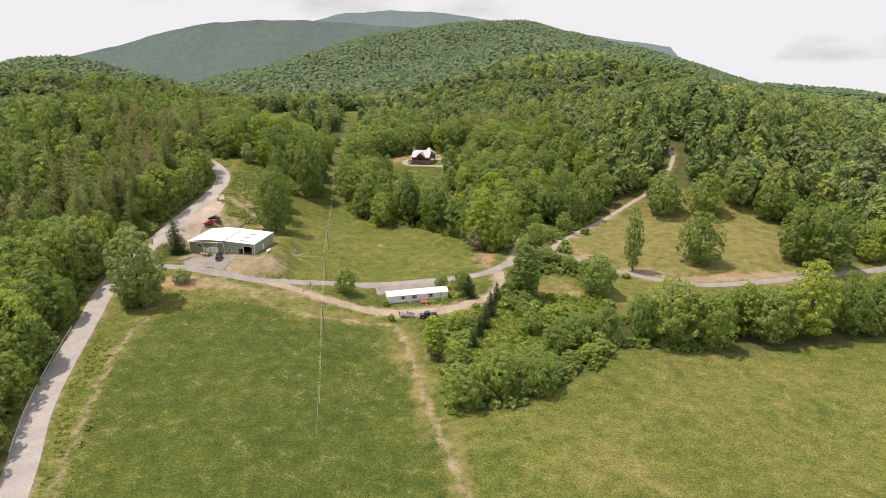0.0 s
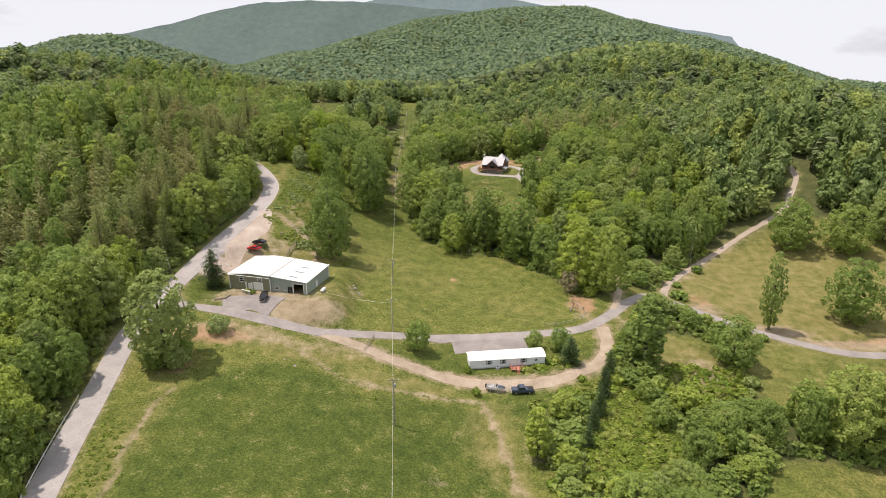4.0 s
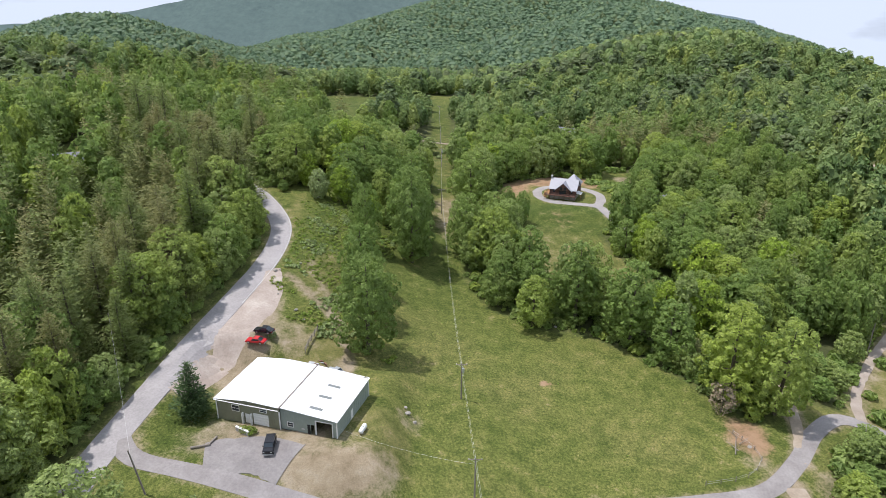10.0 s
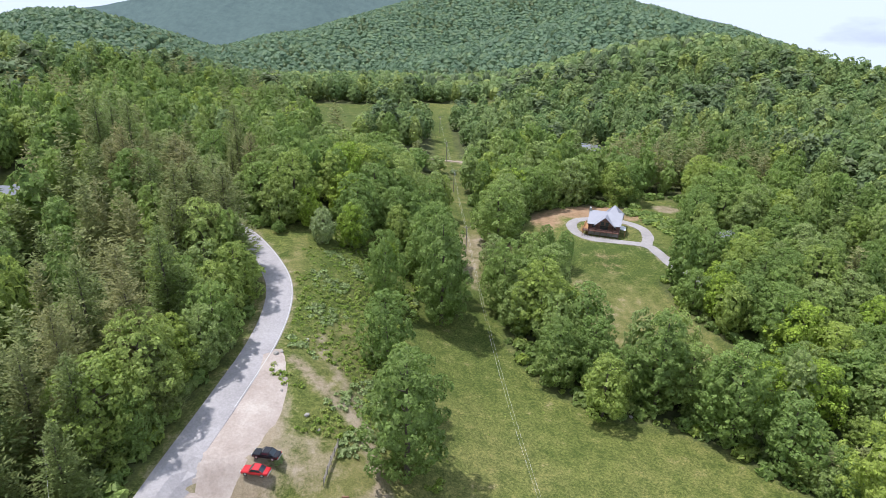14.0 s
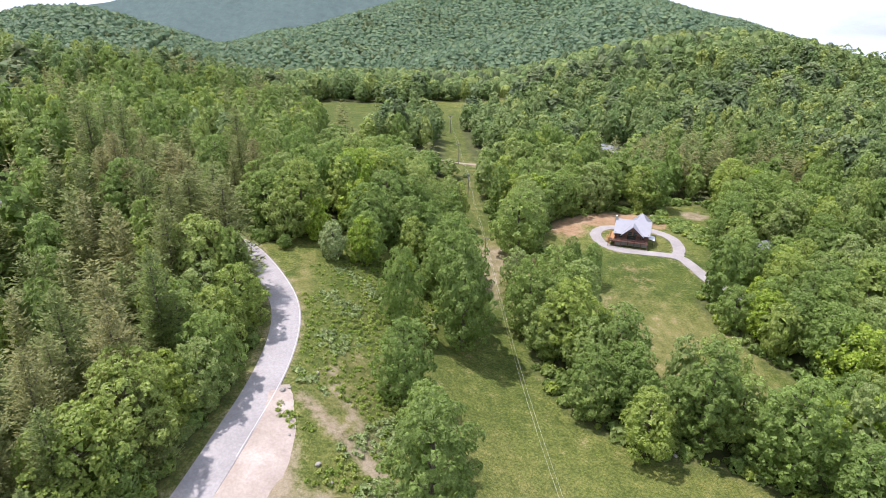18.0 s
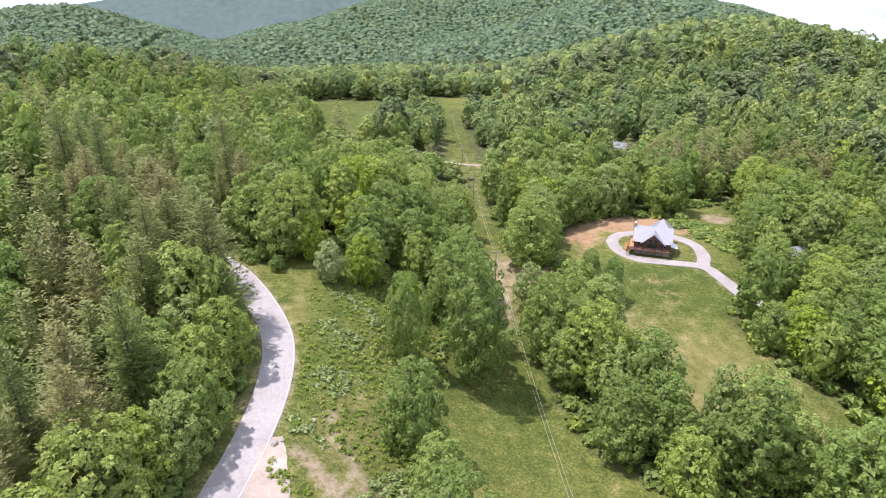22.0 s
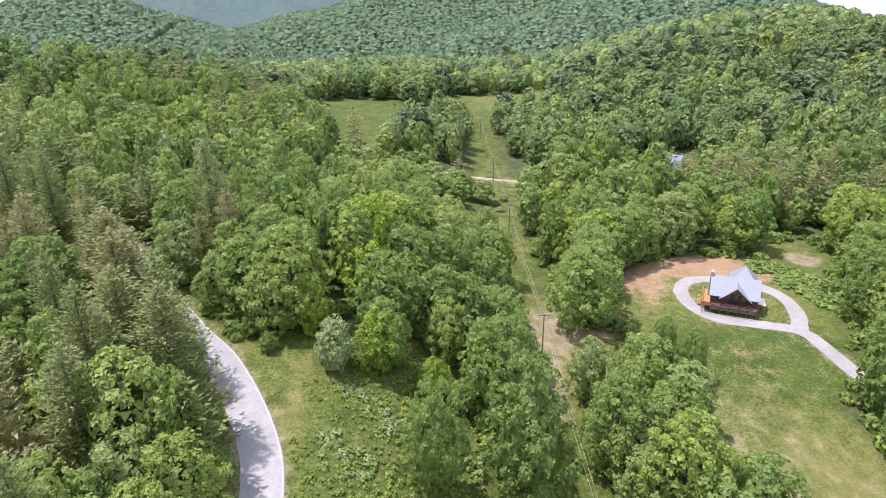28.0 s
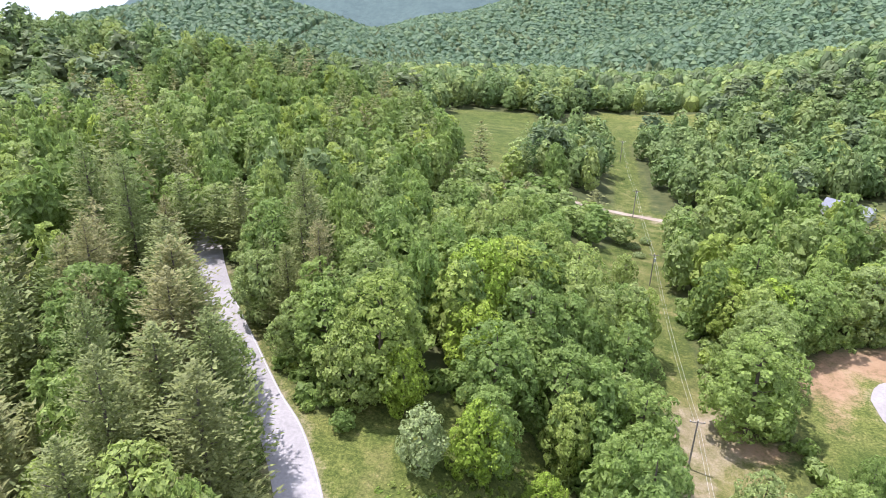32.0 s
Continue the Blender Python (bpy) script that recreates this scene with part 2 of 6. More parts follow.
def height(x, y):
    """The lie of the land."""
    x, y = np.asarray(x, float), np.asarray(y, float)
    z = course(y, AXIS) + course(y, BANK) * ease((-x - 15) / 52) - course(y, DROP) * ease((x + 28) / 42)
    z = z - 7 * ease((x - 45) / 90) * ease((330 - y) / 120)
    z = z - 45 * ease((x - 330) / 420) * ease((y - 150) / 300)
    for a, b, h, u, v in HILLS:
        z = z + h * np.exp(-(((x - a) / u) ** 2) - ((y - b) / v) ** 2)
    near = np.exp(-(((x - 20) / 330) ** 2) - ((y - 150) / 330) ** 2)
    far = ease((y - 430) / 260)
    spurs = far * (5 * np.sin(x / 47 + 1.9 * np.sin(y / 131)) * np.sin(y / 83 + 0.7) + 6 * np.sin(x / 96 + y / 143 + 1.1))
    for steep, round_, crest in RIDGES:
        r = ridge_height(x, y, steep, round_, crest) + spurs * ease((z + 70 - ridge_height(x, y, steep, round_, crest)) / 60) * 0.8
        k = np.clip(0.5 + 0.5 * (r - z) / 14, 0, 1)
        z = z * (1 - k) + r * k + 14 * k * (1 - k)
    z = z + (1 - near) * 3 * np.sin(x / 83 + 1.3) * np.sin(y / 97)
    # the pad of the shop and the level yards of the two homes
    for a, b, w, d, level, soft in ((-49, 157, 17, 13, 13.2, 9), (20, 131, 15, 6, 1.0, 9), (28, 297, 14, 11, 16.0, 14)):
        edge = np.maximum(np.abs(x - a) - w, np.abs(y - b) - d)
        k = ease(1 - edge / soft)
        z = z * (1 - k) + level * k
    return z


# ---- helpers for building ----
def part(name, bm, mat, parent=None, label="", smooth=False):
    """Links a bmesh as one mesh object, under a thing or a part."""
    me = bpy.data.meshes.new(name)
    bm.to_mesh(me)
    bm.free()
    if smooth:
        for p in me.polygons:
            p.use_smooth = True
    me.materials.append(mat)
    ob = new(name, me)
    ob.parent = parent
    if label:
        tagged(ob, label)
    return ob


def root(name, m, label, category, group="", kind=""):
    ob = new(name)
    ob.matrix_world = m
    return tagged(ob, label, category, group, kind)


def box(x0, x1, y0, y1, z0, z1, bevel=0.0, bm=None):
    bm = bm or bmesh.new()
    made = bmesh.ops.create_cube(bm, size=1, matrix=Matrix.LocRotScale(((x0 + x1) / 2, (y0 + y1) / 2, (z0 + z1) / 2), None, (x1 - x0, y1 - y0, z1 - z0)))
    if bevel:
        edges = {e for v in made["verts"] for e in v.link_edges}
        bmesh.ops.bevel(bm, geom=list(edges), offset=bevel, segments=2, affect="EDGES", clamp_overlap=True)
    return bm


def prism(points, y0, y1):
    """A solid with the outline (x, z) between y0 and y1."""
    bm = bmesh.new()
    a, b = [bm.verts.new((x, y0, z)) for x, z in points], [bm.verts.new((x, y1, z)) for x, z in points]
    bm.faces.new(a), bm.faces.new(b[::-1])
    for k in range(len(points)):
        bm.faces.new((a[k - 1], b[k - 1], b[k], a[k]))
    bmesh.ops.recalc_face_normals(bm, faces=bm.faces)
    return bm


def tube(points, radii, sides=8, bm=None):
    """A round bar through the points."""
    bm = bm or bmesh.new()
    rings = []
    for k, p in enumerate(points):
        p = Vector(p)
        way = (Vector(points[min(k + 1, len(points) - 1)]) - Vector(points[max(k - 1, 0)])).normalized()
        u = way.orthogonal().normalized()
        v = way.cross(u)
        r = radii[k] if isinstance(radii, (list, tuple)) else radii
        rings.append([bm.verts.new(p + r * (math.cos(a) * u + math.sin(a) * v)) for a in (math.tau * s / sides for s in range(sides))])
    for a, b in zip(rings, rings[1:]):
        for k in range(sides):
            bm.faces.new((a[k - 1], a[k], b[k], b[k - 1]))
    bm.faces.new(rings[0][::-1]), bm.faces.new(rings[-1])
    return bm


def z_at(x, y):
    return float(height(x, y))


def along(points, step=2.0):
    """Points at even steps on a smooth line through the given ones."""
    pts = [Vector((*p, 0)) for p in points]
    dense = []
    for k in range(len(pts) - 1):
        a, b, c, d = pts[max(k - 1, 0)], pts[k], pts[k + 1], pts[min(k + 2, len(pts) - 1)]
        for s in range(12):
            t = s / 12
            dense.append(0.5 * (2 * b + (c - a) * t + (2 * a - 5 * b + 4 * c - d) * t * t + (3 * b - a - 3 * c + d) * t**3))
    dense.append(pts[-1])
    out, left = [dense[0]], step
    for a, b in zip(dense, dense[1:]):
        n = (b - a).length
        while n >= left:
            a = a + (b - a) * (left / n)
            out.append(a)
            n, left = (b - a).length, step
        left -= n
    return out + [dense[-1]]


def off_line(x, y, points):
    """Distance from places to a broken line."""
    best = np.full(np.shape(x), 1e9)
    for (ax, ay), (bx, by) in zip(points, points[1:]):
        dx, dy = bx - ax, by - ay
        t = np.clip(((x - ax) * dx + (y - ay) * dy) / (dx * dx + dy * dy), 0, 1)
        best = np.minimum(best, np.hypot(x - ax - t * dx, y - ay - t * dy))
    return best


def inside(x, y, poly):
    """Whether places lie in a polygon."""
    odd = np.zeros(np.shape(x), bool)
    for (ax, ay), (bx, by) in zip(poly, poly[1:] + poly[:1]):
        if ay != by:
            odd ^= ((ay > y) != (by > y)) & (x < (bx - ax) * (y - ay) / (by - ay) + ax)
    return odd


# ---- the plan: roads, clearings and bare soil ----
ROAD = [(-34, -110), (-45, -40), (-53, 0), (-60, 33), (-68, 58), (-73, 81), (-77, 106), (-79.5, 124), (-79.5, 140), (-77.5, 154), (-74, 172), (-70, 190), (-67, 206), (-66.3, 220), (-68, 232), (-73, 243), (-81, 255), (-88, 262), (-97, 272), (-106, 282), (-118, 298), (-127, 314), (-132, 335), (-134, 360)]
LANE = [(-77, 146), (-73, 142), (-64, 139.5), (-52, 137), (-40, 135), (-29, 134.3), (-13, 138), (8, 143.5), (30, 146), (44, 149), (54, 157), (63, 167), (72, 172), (82, 165.5), (94, 157), (104, 152), (122, 145), (142, 144), (165, 146), (200, 150), (260, 165)]
DIRT = [(-31, 134), (-22, 130.5), (-13, 126.5), (-3, 123.5), (7, 120.5), (18, 119.5), (31, 121), (40, 126), (46, 132), (49.5, 140), (50, 150)]
CREEK_TRACK = [(55, 157), (58, 164), (61, 174), (63, 190)]
HILL_TRACK = [(76, 172), (82, 184), (103, 208), (126, 228), (147, 239), (154, 247), (161, 258), (158, 275), (150, 300)]
DRIVE = [(52, 262), (45.5, 272), (42, 280), (39.5, 287.5), (31.5, 290.5), (23.5, 293), (19.3, 299), (19, 307.5), (23, 313.5), (31, 314.5), (39, 311.5), (43.5, 304), (42.8, 295), (39.5, 287.5)]
FAR_LANE = [(-110, 425), (-84, 408), (-66, 401), (-54, 401.5), (-40, 406), (-21, 410), (-9, 405)]
APRON = [(-60.5, 142.2), (-55, 143.6), (-50, 143.8), (-45.0, 142.0)]
VERGE = [(-73.5, 160), (-69.5, 170), (-65.5, 181), (-62.8, 190), (-63.8, 199), (-66, 206)]
PAD = [(5, 137.9), (15, 139.3), (26, 140.6)]
FIELD_PATH = [(12, 112), (15, 100), (17, 86), (20, 66), (24, 46), (27, 30), (30, 0)]
BANK_TRACK = [(-59.4, 204.7), (-52.7, 198.4), (-44.8, 190.5), (-40.5, 179.6), (-39, 168)]
BANK_RUT = [(-56, 214), (-54.6, 210), (-50.2, 203), (-46.2, 195.8)]
CROSS_PATH = [(-41, 128), (-30, 120), (-22, 113.5), (-8, 113), (12, 113)]
FIELD_EDGE = [(-60, 103), (-62, 96), (-61, 80), (-58, 60), (-53, 34), (-46, 0)]
CLEARINGS = [
    [(-30, -110), (-56, 33), (-69, 81), (-73, 104), (-80, 135), (-75, 172), (-66, 206), (-66, 225), (-82, 257), (-68, 269), (-50, 273), (-38, 262), (-34, 246), (-28, 240), (-20, 250), (-5, 217), (10, 207), (21, 206), (38, 187), (50, 168), (70, 178), (72, 166), (62, 158), (52, 140), (45, 122), (38, 112), (24, 108), (26, 66), (40, 64), (55, 73), (79, 95), (111, 94), (168, 100), (300, 104), (330, -110)],
    [(80, 176), (103, 205), (130, 224), (150, 236), (168, 224), (182, 204), (186, 176), (176, 160), (210, 150), (200, 140), (160, 140), (122, 140), (90, 154)],
    [(3, 283), (-2, 300), (10, 322), (30, 330), (62, 322), (52, 290), (46, 280), (36, 262), (40, 248), (52, 224), (44, 212), (20, 222), (10, 232), (5, 262)],
    [(-22, 246), (-8, 258), (0, 285), (-14, 300), (-27, 312), (-27, 264)],
    [(-112, 480), (-112, 532), (-62, 528), (-26, 566), (12, 586), (12, 552), (-24, 530), (-58, 490), (-66, 470), (-72, 420), (-88, 420), (-88, 462)],
    [(-40, 400), (-40, 412), (0, 414), (2, 394), (-12, 388), (-30, 340), (-42, 348), (-40, 362), (-27, 380)],
    [(30, 386), (24, 425), (32, 432), (66, 442), (62, 400), (46, 384)],
    [(-46, 520), (-20, 520), (16, 530), (26, 592), (-30, 592), (-50, 545)],
    [(-115, 485), (-112, 545), (-70, 555), (-62, 480), (-78, 440), (-66, 412), (-84, 412), (-96, 452)],
    [(-46, 332), (-27, 322), (-22, 376), (-45, 362)],
    [(58, 117), (61, 143), (72, 150), (85, 142), (80, 115), (68, 112)],
    [(31, 84), (36, 104), (43, 122), (50, 118), (57, 108), (56, 94), (48, 86)],
    [(50, 318), (50, 338), (68, 340), (70, 318)],
    [(-156, 250), (-156, 282), (-138, 282), (-138, 250)],
    [(84, 114), (86, 152), (110, 146), (165, 140), (225, 142), (225, 122), (150, 117), (112, 112)],
    [(42, 92), (44, 118), (56, 118), (52, 92)],
    [(62, 279), (61, 295), (73, 296), (73, 281)],
]
CUT = [(-18, 240), (-20.5, 300), (-22, 400), (-24, 470), (-27, 560)]


def open_land(x, y):
    """1 on open land, 0 in the woods."""
    free = np.zeros(np.shape(x), bool)
    for poly in CLEARINGS:
        free |= inside(x, y, poly)
    free |= ((off_line(x, y, ROAD) < 5.2) & (y < 294)) | (off_line(x, y, LANE) < 4.0) | (off_line(x, y, DRIVE) < 4.0) | (off_line(x, y, HILL_TRACK) < 2.2) | (off_line(x, y, FAR_LANE) < 4.0) | (off_line(x, y, CUT) < 6.2) | (off_line(x, y, CREEK_TRACK) < 2.5)
    return free


def wobble(x, y, s):
    return np.sin(x / s + 1.7 * np.sin(y / s / 1.3)) * np.sin(y / s * 1.1 + 1.3 * np.sin(x / s / 1.7 + 2))


# ---- ground ----
def spaced(*runs):
    out = []
    for a, b, step in runs:
        out += list(np.arange(a, b, step))
    return np.array(out + [runs[-1][1]])


def build_ground():
    xs = spaced((-3200, -900, 90), (-900, -240, 30), (-240, -100, 6), (-100, 90, 1.6), (90, 230, 4), (230, 900, 30), (900, 3200, 90))
    ys = spaced((-900, -120, 60), (-120, 20, 6), (20, 330, 1.6), (330, 470, 4), (470, 1000, 14), (1000, 2000, 40), (2000, 4300, 100))
    gx, gy = np.meshgrid(xs, ys)
    rough, sink = np.ones(gx.shape), np.zeros(gx.shape)
    for line, width in PAVED:
        off = off_line(gx, gy, line)
        rough = np.minimum(rough, ease((off - width / 2 - 1) / 5))
        sink = np.maximum(sink, (0.09 if line in FLUSH else 0.4) * ease((width / 2 + 0.4 - off) / 1.4 if line in FLUSH else (width / 2 - 0.45 - off) / 1.4))
    gz = height(gx, gy) + rough * (0.12 * wobble(gx, gy, 3.1) + 0.25 * wobble(gx, gy, 11.0)) - sink
    n, m = gx.shape
    me = bpy.data.meshes.new("ground")
    idx = np.arange(n * m).reshape(n, m)
    quads = np.stack([idx[:-1, :-1], idx[:-1, 1:], idx[1:, 1:], idx[1:, :-1]], -1).reshape(-1, 4)
    me.from_pydata(np.stack([gx, gy, gz], -1).reshape(-1, 3).tolist(), [], quads.tolist())
    x, y = gx.ravel(), gy.ravel()
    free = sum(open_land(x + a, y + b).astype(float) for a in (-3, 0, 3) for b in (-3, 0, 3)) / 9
    soil = np.zeros(len(x))
    for line, reach, amount in ((ROAD, 4.3, 0.62), (DIRT, 3.6, 0.85), (LANE, 2.8, 0.6), (FIELD_PATH, 1.35, 0.68), (FIELD_EDGE, 0.95, 0.72), (CROSS_PATH, 1.2, 0.62), (BANK_TRACK, 1.5, 0.9), (BANK_RUT, 1.2, 0.75), (DRIVE, 2.9, 0.5), (CREEK_TRACK, 2.6, 0.8), (HILL_TRACK, 3.2, 0.6), (FAR_LANE, 2.6, 0.6)):
        soil = np.maximum(soil, amount * ease(1.35 - off_line(x, y, line) / reach))
    for a, b, u, v, amount in SOIL:
        soil = np.maximum(soil, amount * ease(1.5 - np.hypot((x - a) / u, (y - b) / v)))
    mown = np.zeros(len(x))
    for a, b, u, v, amount in MOWN:
        mown = np.maximum(mown, amount * ease(1.6 - np.hypot((x - a) / u, (y - b) / v)))
    field = sum(inside(x + a, y + b, HAYFIELD).astype(float) for a in (-1, 0, 1) for b in (-1, 0, 1)) / 9
    mown = np.maximum(mown, field)
    red = np.zeros(len(x))
    for a, b, u, v, amount in RED:
        red = np.maximum(red, amount * ease(1.5 - np.hypot((x - a) / u, (y - b) / v)))
    dry = np.zeros(len(x))
    for a, b, u, v, amount in DRY:
        dry = np.maximum(dry, amount * ease(1.5 - np.hypot((x - a) / u, (y - b) / v)))
    for name, vals in (("open", free), ("soil", soil), ("mown", mown), ("red", red), ("dry", dry)):
        me.attributes.new(name, "FLOAT", "POINT").data.foreach_set("value", vals.astype(np.float32))
    for p in me.polygons:
        p.use_smooth = True
    m_, n_, l_, b_ = material("land")
    co = n_.new("ShaderNodeTexCoord").outputs["Object"]

    def att(name):
        a = n_.new("ShaderNodeAttribute")
        a.attribute_name = name
        return a.outputs["Fac"]

    def edge(fac, lo, hi, patches=1.5, crumbs=1.3):
        """Where bare soil shows: its amount against patches and crumbs of grass."""
        out = fac
        for noise_out, k in ((n2, patches), (n3, crumbs)):
            s = n_.new("ShaderNodeMath")
            s.operation = "MULTIPLY_ADD"
            l_.new(noise_out, s.inputs[0])
            s.inputs[1].default_value = k
            l_.new(out, s.inputs[2])
            out = s.outputs[0]
        mid = (patches + crumbs) / 2
        shift = n_.new("ShaderNodeMath")
        shift.operation = "SUBTRACT"
        l_.new(out, shift.inputs[0])
        shift.inputs[1].default_value = mid
        return ramp(n_, l_, shift.outputs[0], (lo, (0, 0, 0)), (hi, (0.92, 0.92, 0.92)))

    n1, n2, n3, n4 = noise_node(n_, l_, 0.035, 5, 0.6, co), noise_node(n_, l_, 0.28, 6, 0.65, co), noise_node(n_, l_, 1.9, 7, 0.78, co), noise_node(n_, l_, 0.09, 5, 0.6, co)
    grass = ramp(n_, l_, n1, (0.3, (0.106, 0.133, 0.03)), (0.5, (0.14, 0.158, 0.041)), (0.72, (0.182, 0.179, 0.06)))
    lush = ramp(n_, l_, n4, (0.28, (0.06, 0.092, 0.018)), (0.5, (0.08, 0.11, 0.024)), (0.72, (0.108, 0.13, 0.03)))
    grass = blend(n_, l_, att("mown"), grass, lush)
    grass = blend(n_, l_, 0.75, grass, ramp(n_, l_, n2, (0.3, (0.5, 0.62, 0.5)), (0.5, (1, 1, 1)), (0.7, (1.45, 1.32, 1.35))), "MULTIPLY")
    grass = blend(n_, l_, 0.95, grass, ramp(n_, l_, n3, (0.4, (0.45, 0.52, 0.45)), (0.62, (1.4, 1.33, 1.3))), "MULTIPLY")
    straw = ramp(n_, l_, n2, (0.3, (0.145, 0.14, 0.045)), (0.5, (0.2, 0.18, 0.068)), (0.7, (0.26, 0.22, 0.1)))
    grass = blend(n_, l_, edge(att("dry"), 0.1, 1.1, 1.6, 1.0), grass, straw)
    n5 = noise_node(n_, l_, 5.5, 4, 0.7, co)
    grass = blend(n_, l_, 0.55, grass, ramp(n_, l_, n5, (0.38, (0.45, 0.52, 0.45)), (0.52, (1, 1, 1)), (0.64, (1.65, 1.55, 1.6))), "MULTIPLY")
    dirt = ramp(n_, l_, n2, (0.3, (0.25, 0.185, 0.125)), (0.55, (0.33, 0.26, 0.185)), (0.75, (0.4, 0.335, 0.26)))
    dirt = blend(n_, l_, 0.8, dirt, ramp(n_, l_, n5, (0.35, (0.72, 0.74, 0.74)), (0.65, (1.2, 1.2, 1.2))), "MULTIPLY")
    clay = ramp(n_, l_, n2, (0.3, (0.29, 0.17, 0.105)), (0.6, (0.37, 0.235, 0.15)), (0.8, (0.36, 0.265, 0.175)))
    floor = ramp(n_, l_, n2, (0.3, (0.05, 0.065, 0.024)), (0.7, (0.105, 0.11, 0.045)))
    c = blend(n_, l_, edge(att("soil"), 0.22, 0.85), grass, dirt)
    c = blend(n_, l_, edge(att("red"), 0.25, 0.9), c, clay)
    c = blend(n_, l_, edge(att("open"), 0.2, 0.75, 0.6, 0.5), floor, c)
    l_.new(c, b_.inputs["Base Color"])
    b_.inputs["Roughness"].default_value, b_.inputs["Specular IOR Level"].default_value = 0.95, 0.15
    bump(n_, l_, b_, n3, 0.6, 0.25)
    me.materials.append(m_)
    return tagged(new("ground", me), "grassy valley floor with mown fields, bare soil and wooded slopes", "ground", kind="structure")


HAYFIELD = [(-59, 101), (-49, 113), (-40, 118), (-30, 117), (-21, 110.5), (11, 110.5), (13.5, 98), (16, 80), (22, 46), (25, 28), (29, -40), (-36, -40), (-44, 0), (-51, 34), (-56.5, 60), (-60, 85)]
PAVED = ((ROAD, 6.2), (LANE, 3.7), (DIRT, 4.2), (CREEK_TRACK, 2.6), (HILL_TRACK, 2.3), (DRIVE, 3.7), (FAR_LANE, 2.6), (APRON, 9.5), (VERGE, 8.6), (PAD, 7.0))
FLUSH = (APRON, VERGE, PAD)  # paving that lies level with the grass round it
SOIL = ((-50, 148, 15, 8, 0.8), (-38, 141, 9, 5, 1.1), (-31, 142, 5, 6, 0.7), (-64, 180, 7, 18, 0.95), (-54, 180, 7, 6, 0.55), (-54, 129, 15, 4.5, 0.62), (-31, 126, 10, 3, 0.4), (-25, 160, 3, 3, 0.4), (60, 150, 6, 5, 0.65), (72, 128, 5, 7, 0.68), (46, 160, 3, 6, 0.55), (-46, 196, 1.5, 9, 0.5), (-15, 290, 9, 9, 0.62), (-19, 276, 4, 16, 0.5), (60, 327, 5, 5, 0.85), (-42, 173, 5, 3.5, 0.6), (142, 149.5, 34, 3.2, 1.0), (108, 155.5, 10, 4, 0.9), (88, 166, 6, 5, 0.8), (48, 424, 9, 8, 0.6), (22, 95, 3, 5, 0.4), (0, 84, 3, 1.5, 0.6), (10, 250, 12, 18, 0.3), (22, 226, 8, 5, 0.35))
MOWN = ((-70, 500, 60, 60, 0.8), (-20, 350, 16, 120, 0.7), (-48, 235, 16, 34, 0.6), (25, 280, 26, 14, 0.9), (18, 132, 26, 10, 0.8), (-66, 152, 8, 8, 0.9), (28, 112, 12, 5, 0.9))
DRY = ((-56, 128, 20, 5, 0.9), (-30, 124, 16, 5, 0.8), (-8, 116, 14, 4, 0.7), (130, 185, 60, 45, 0.95), (24, 236, 18, 26, 0.75), (-15, 285, 9, 22, 0.9), (14, 100, 6, 14, 0.7), (18, 75, 3, 20, 0.8), (25, 40, 3, 25, 0.8), (-62, 100, 4, 30, 0.4), (70, 132, 9, 14, 0.8), (35, 215, 9, 9, 0.8), (-46, 178, 9, 8, 0.7), (-52, 210, 8, 14, 0.5), (-30, 150, 6, 10, 0.7), (150, 148, 50, 6, 0.8), (-67, 225, 4, 30, 0.6), (-20, 380, 10, 60, 0.35), (18, 262, 12, 8, 0.4))
RED = ((28, 323, 19, 8, 1.0), (10, 314, 6, 10, 0.9), (45, 319, 8, 7, 0.8), (30, 330, 14, 4, 0.9), (8, 300, 3, 6, 0.5), (142, 152, 20, 2.5, 0.6), (88, 172, 4, 4, 0.6), (-59, 127, 10, 4.5, 0.75), (-62, 112, 3, 4, 0.5), (47, 164, 4.5, 6, 0.95), (6.2, 182, 1.1, 1.0, 1.3), (-6, 288, 6, 3, 0.7), (33, 205, 2, 3, 0.7), (24, 276, 6, 6, 0.3))
ground = build_ground()


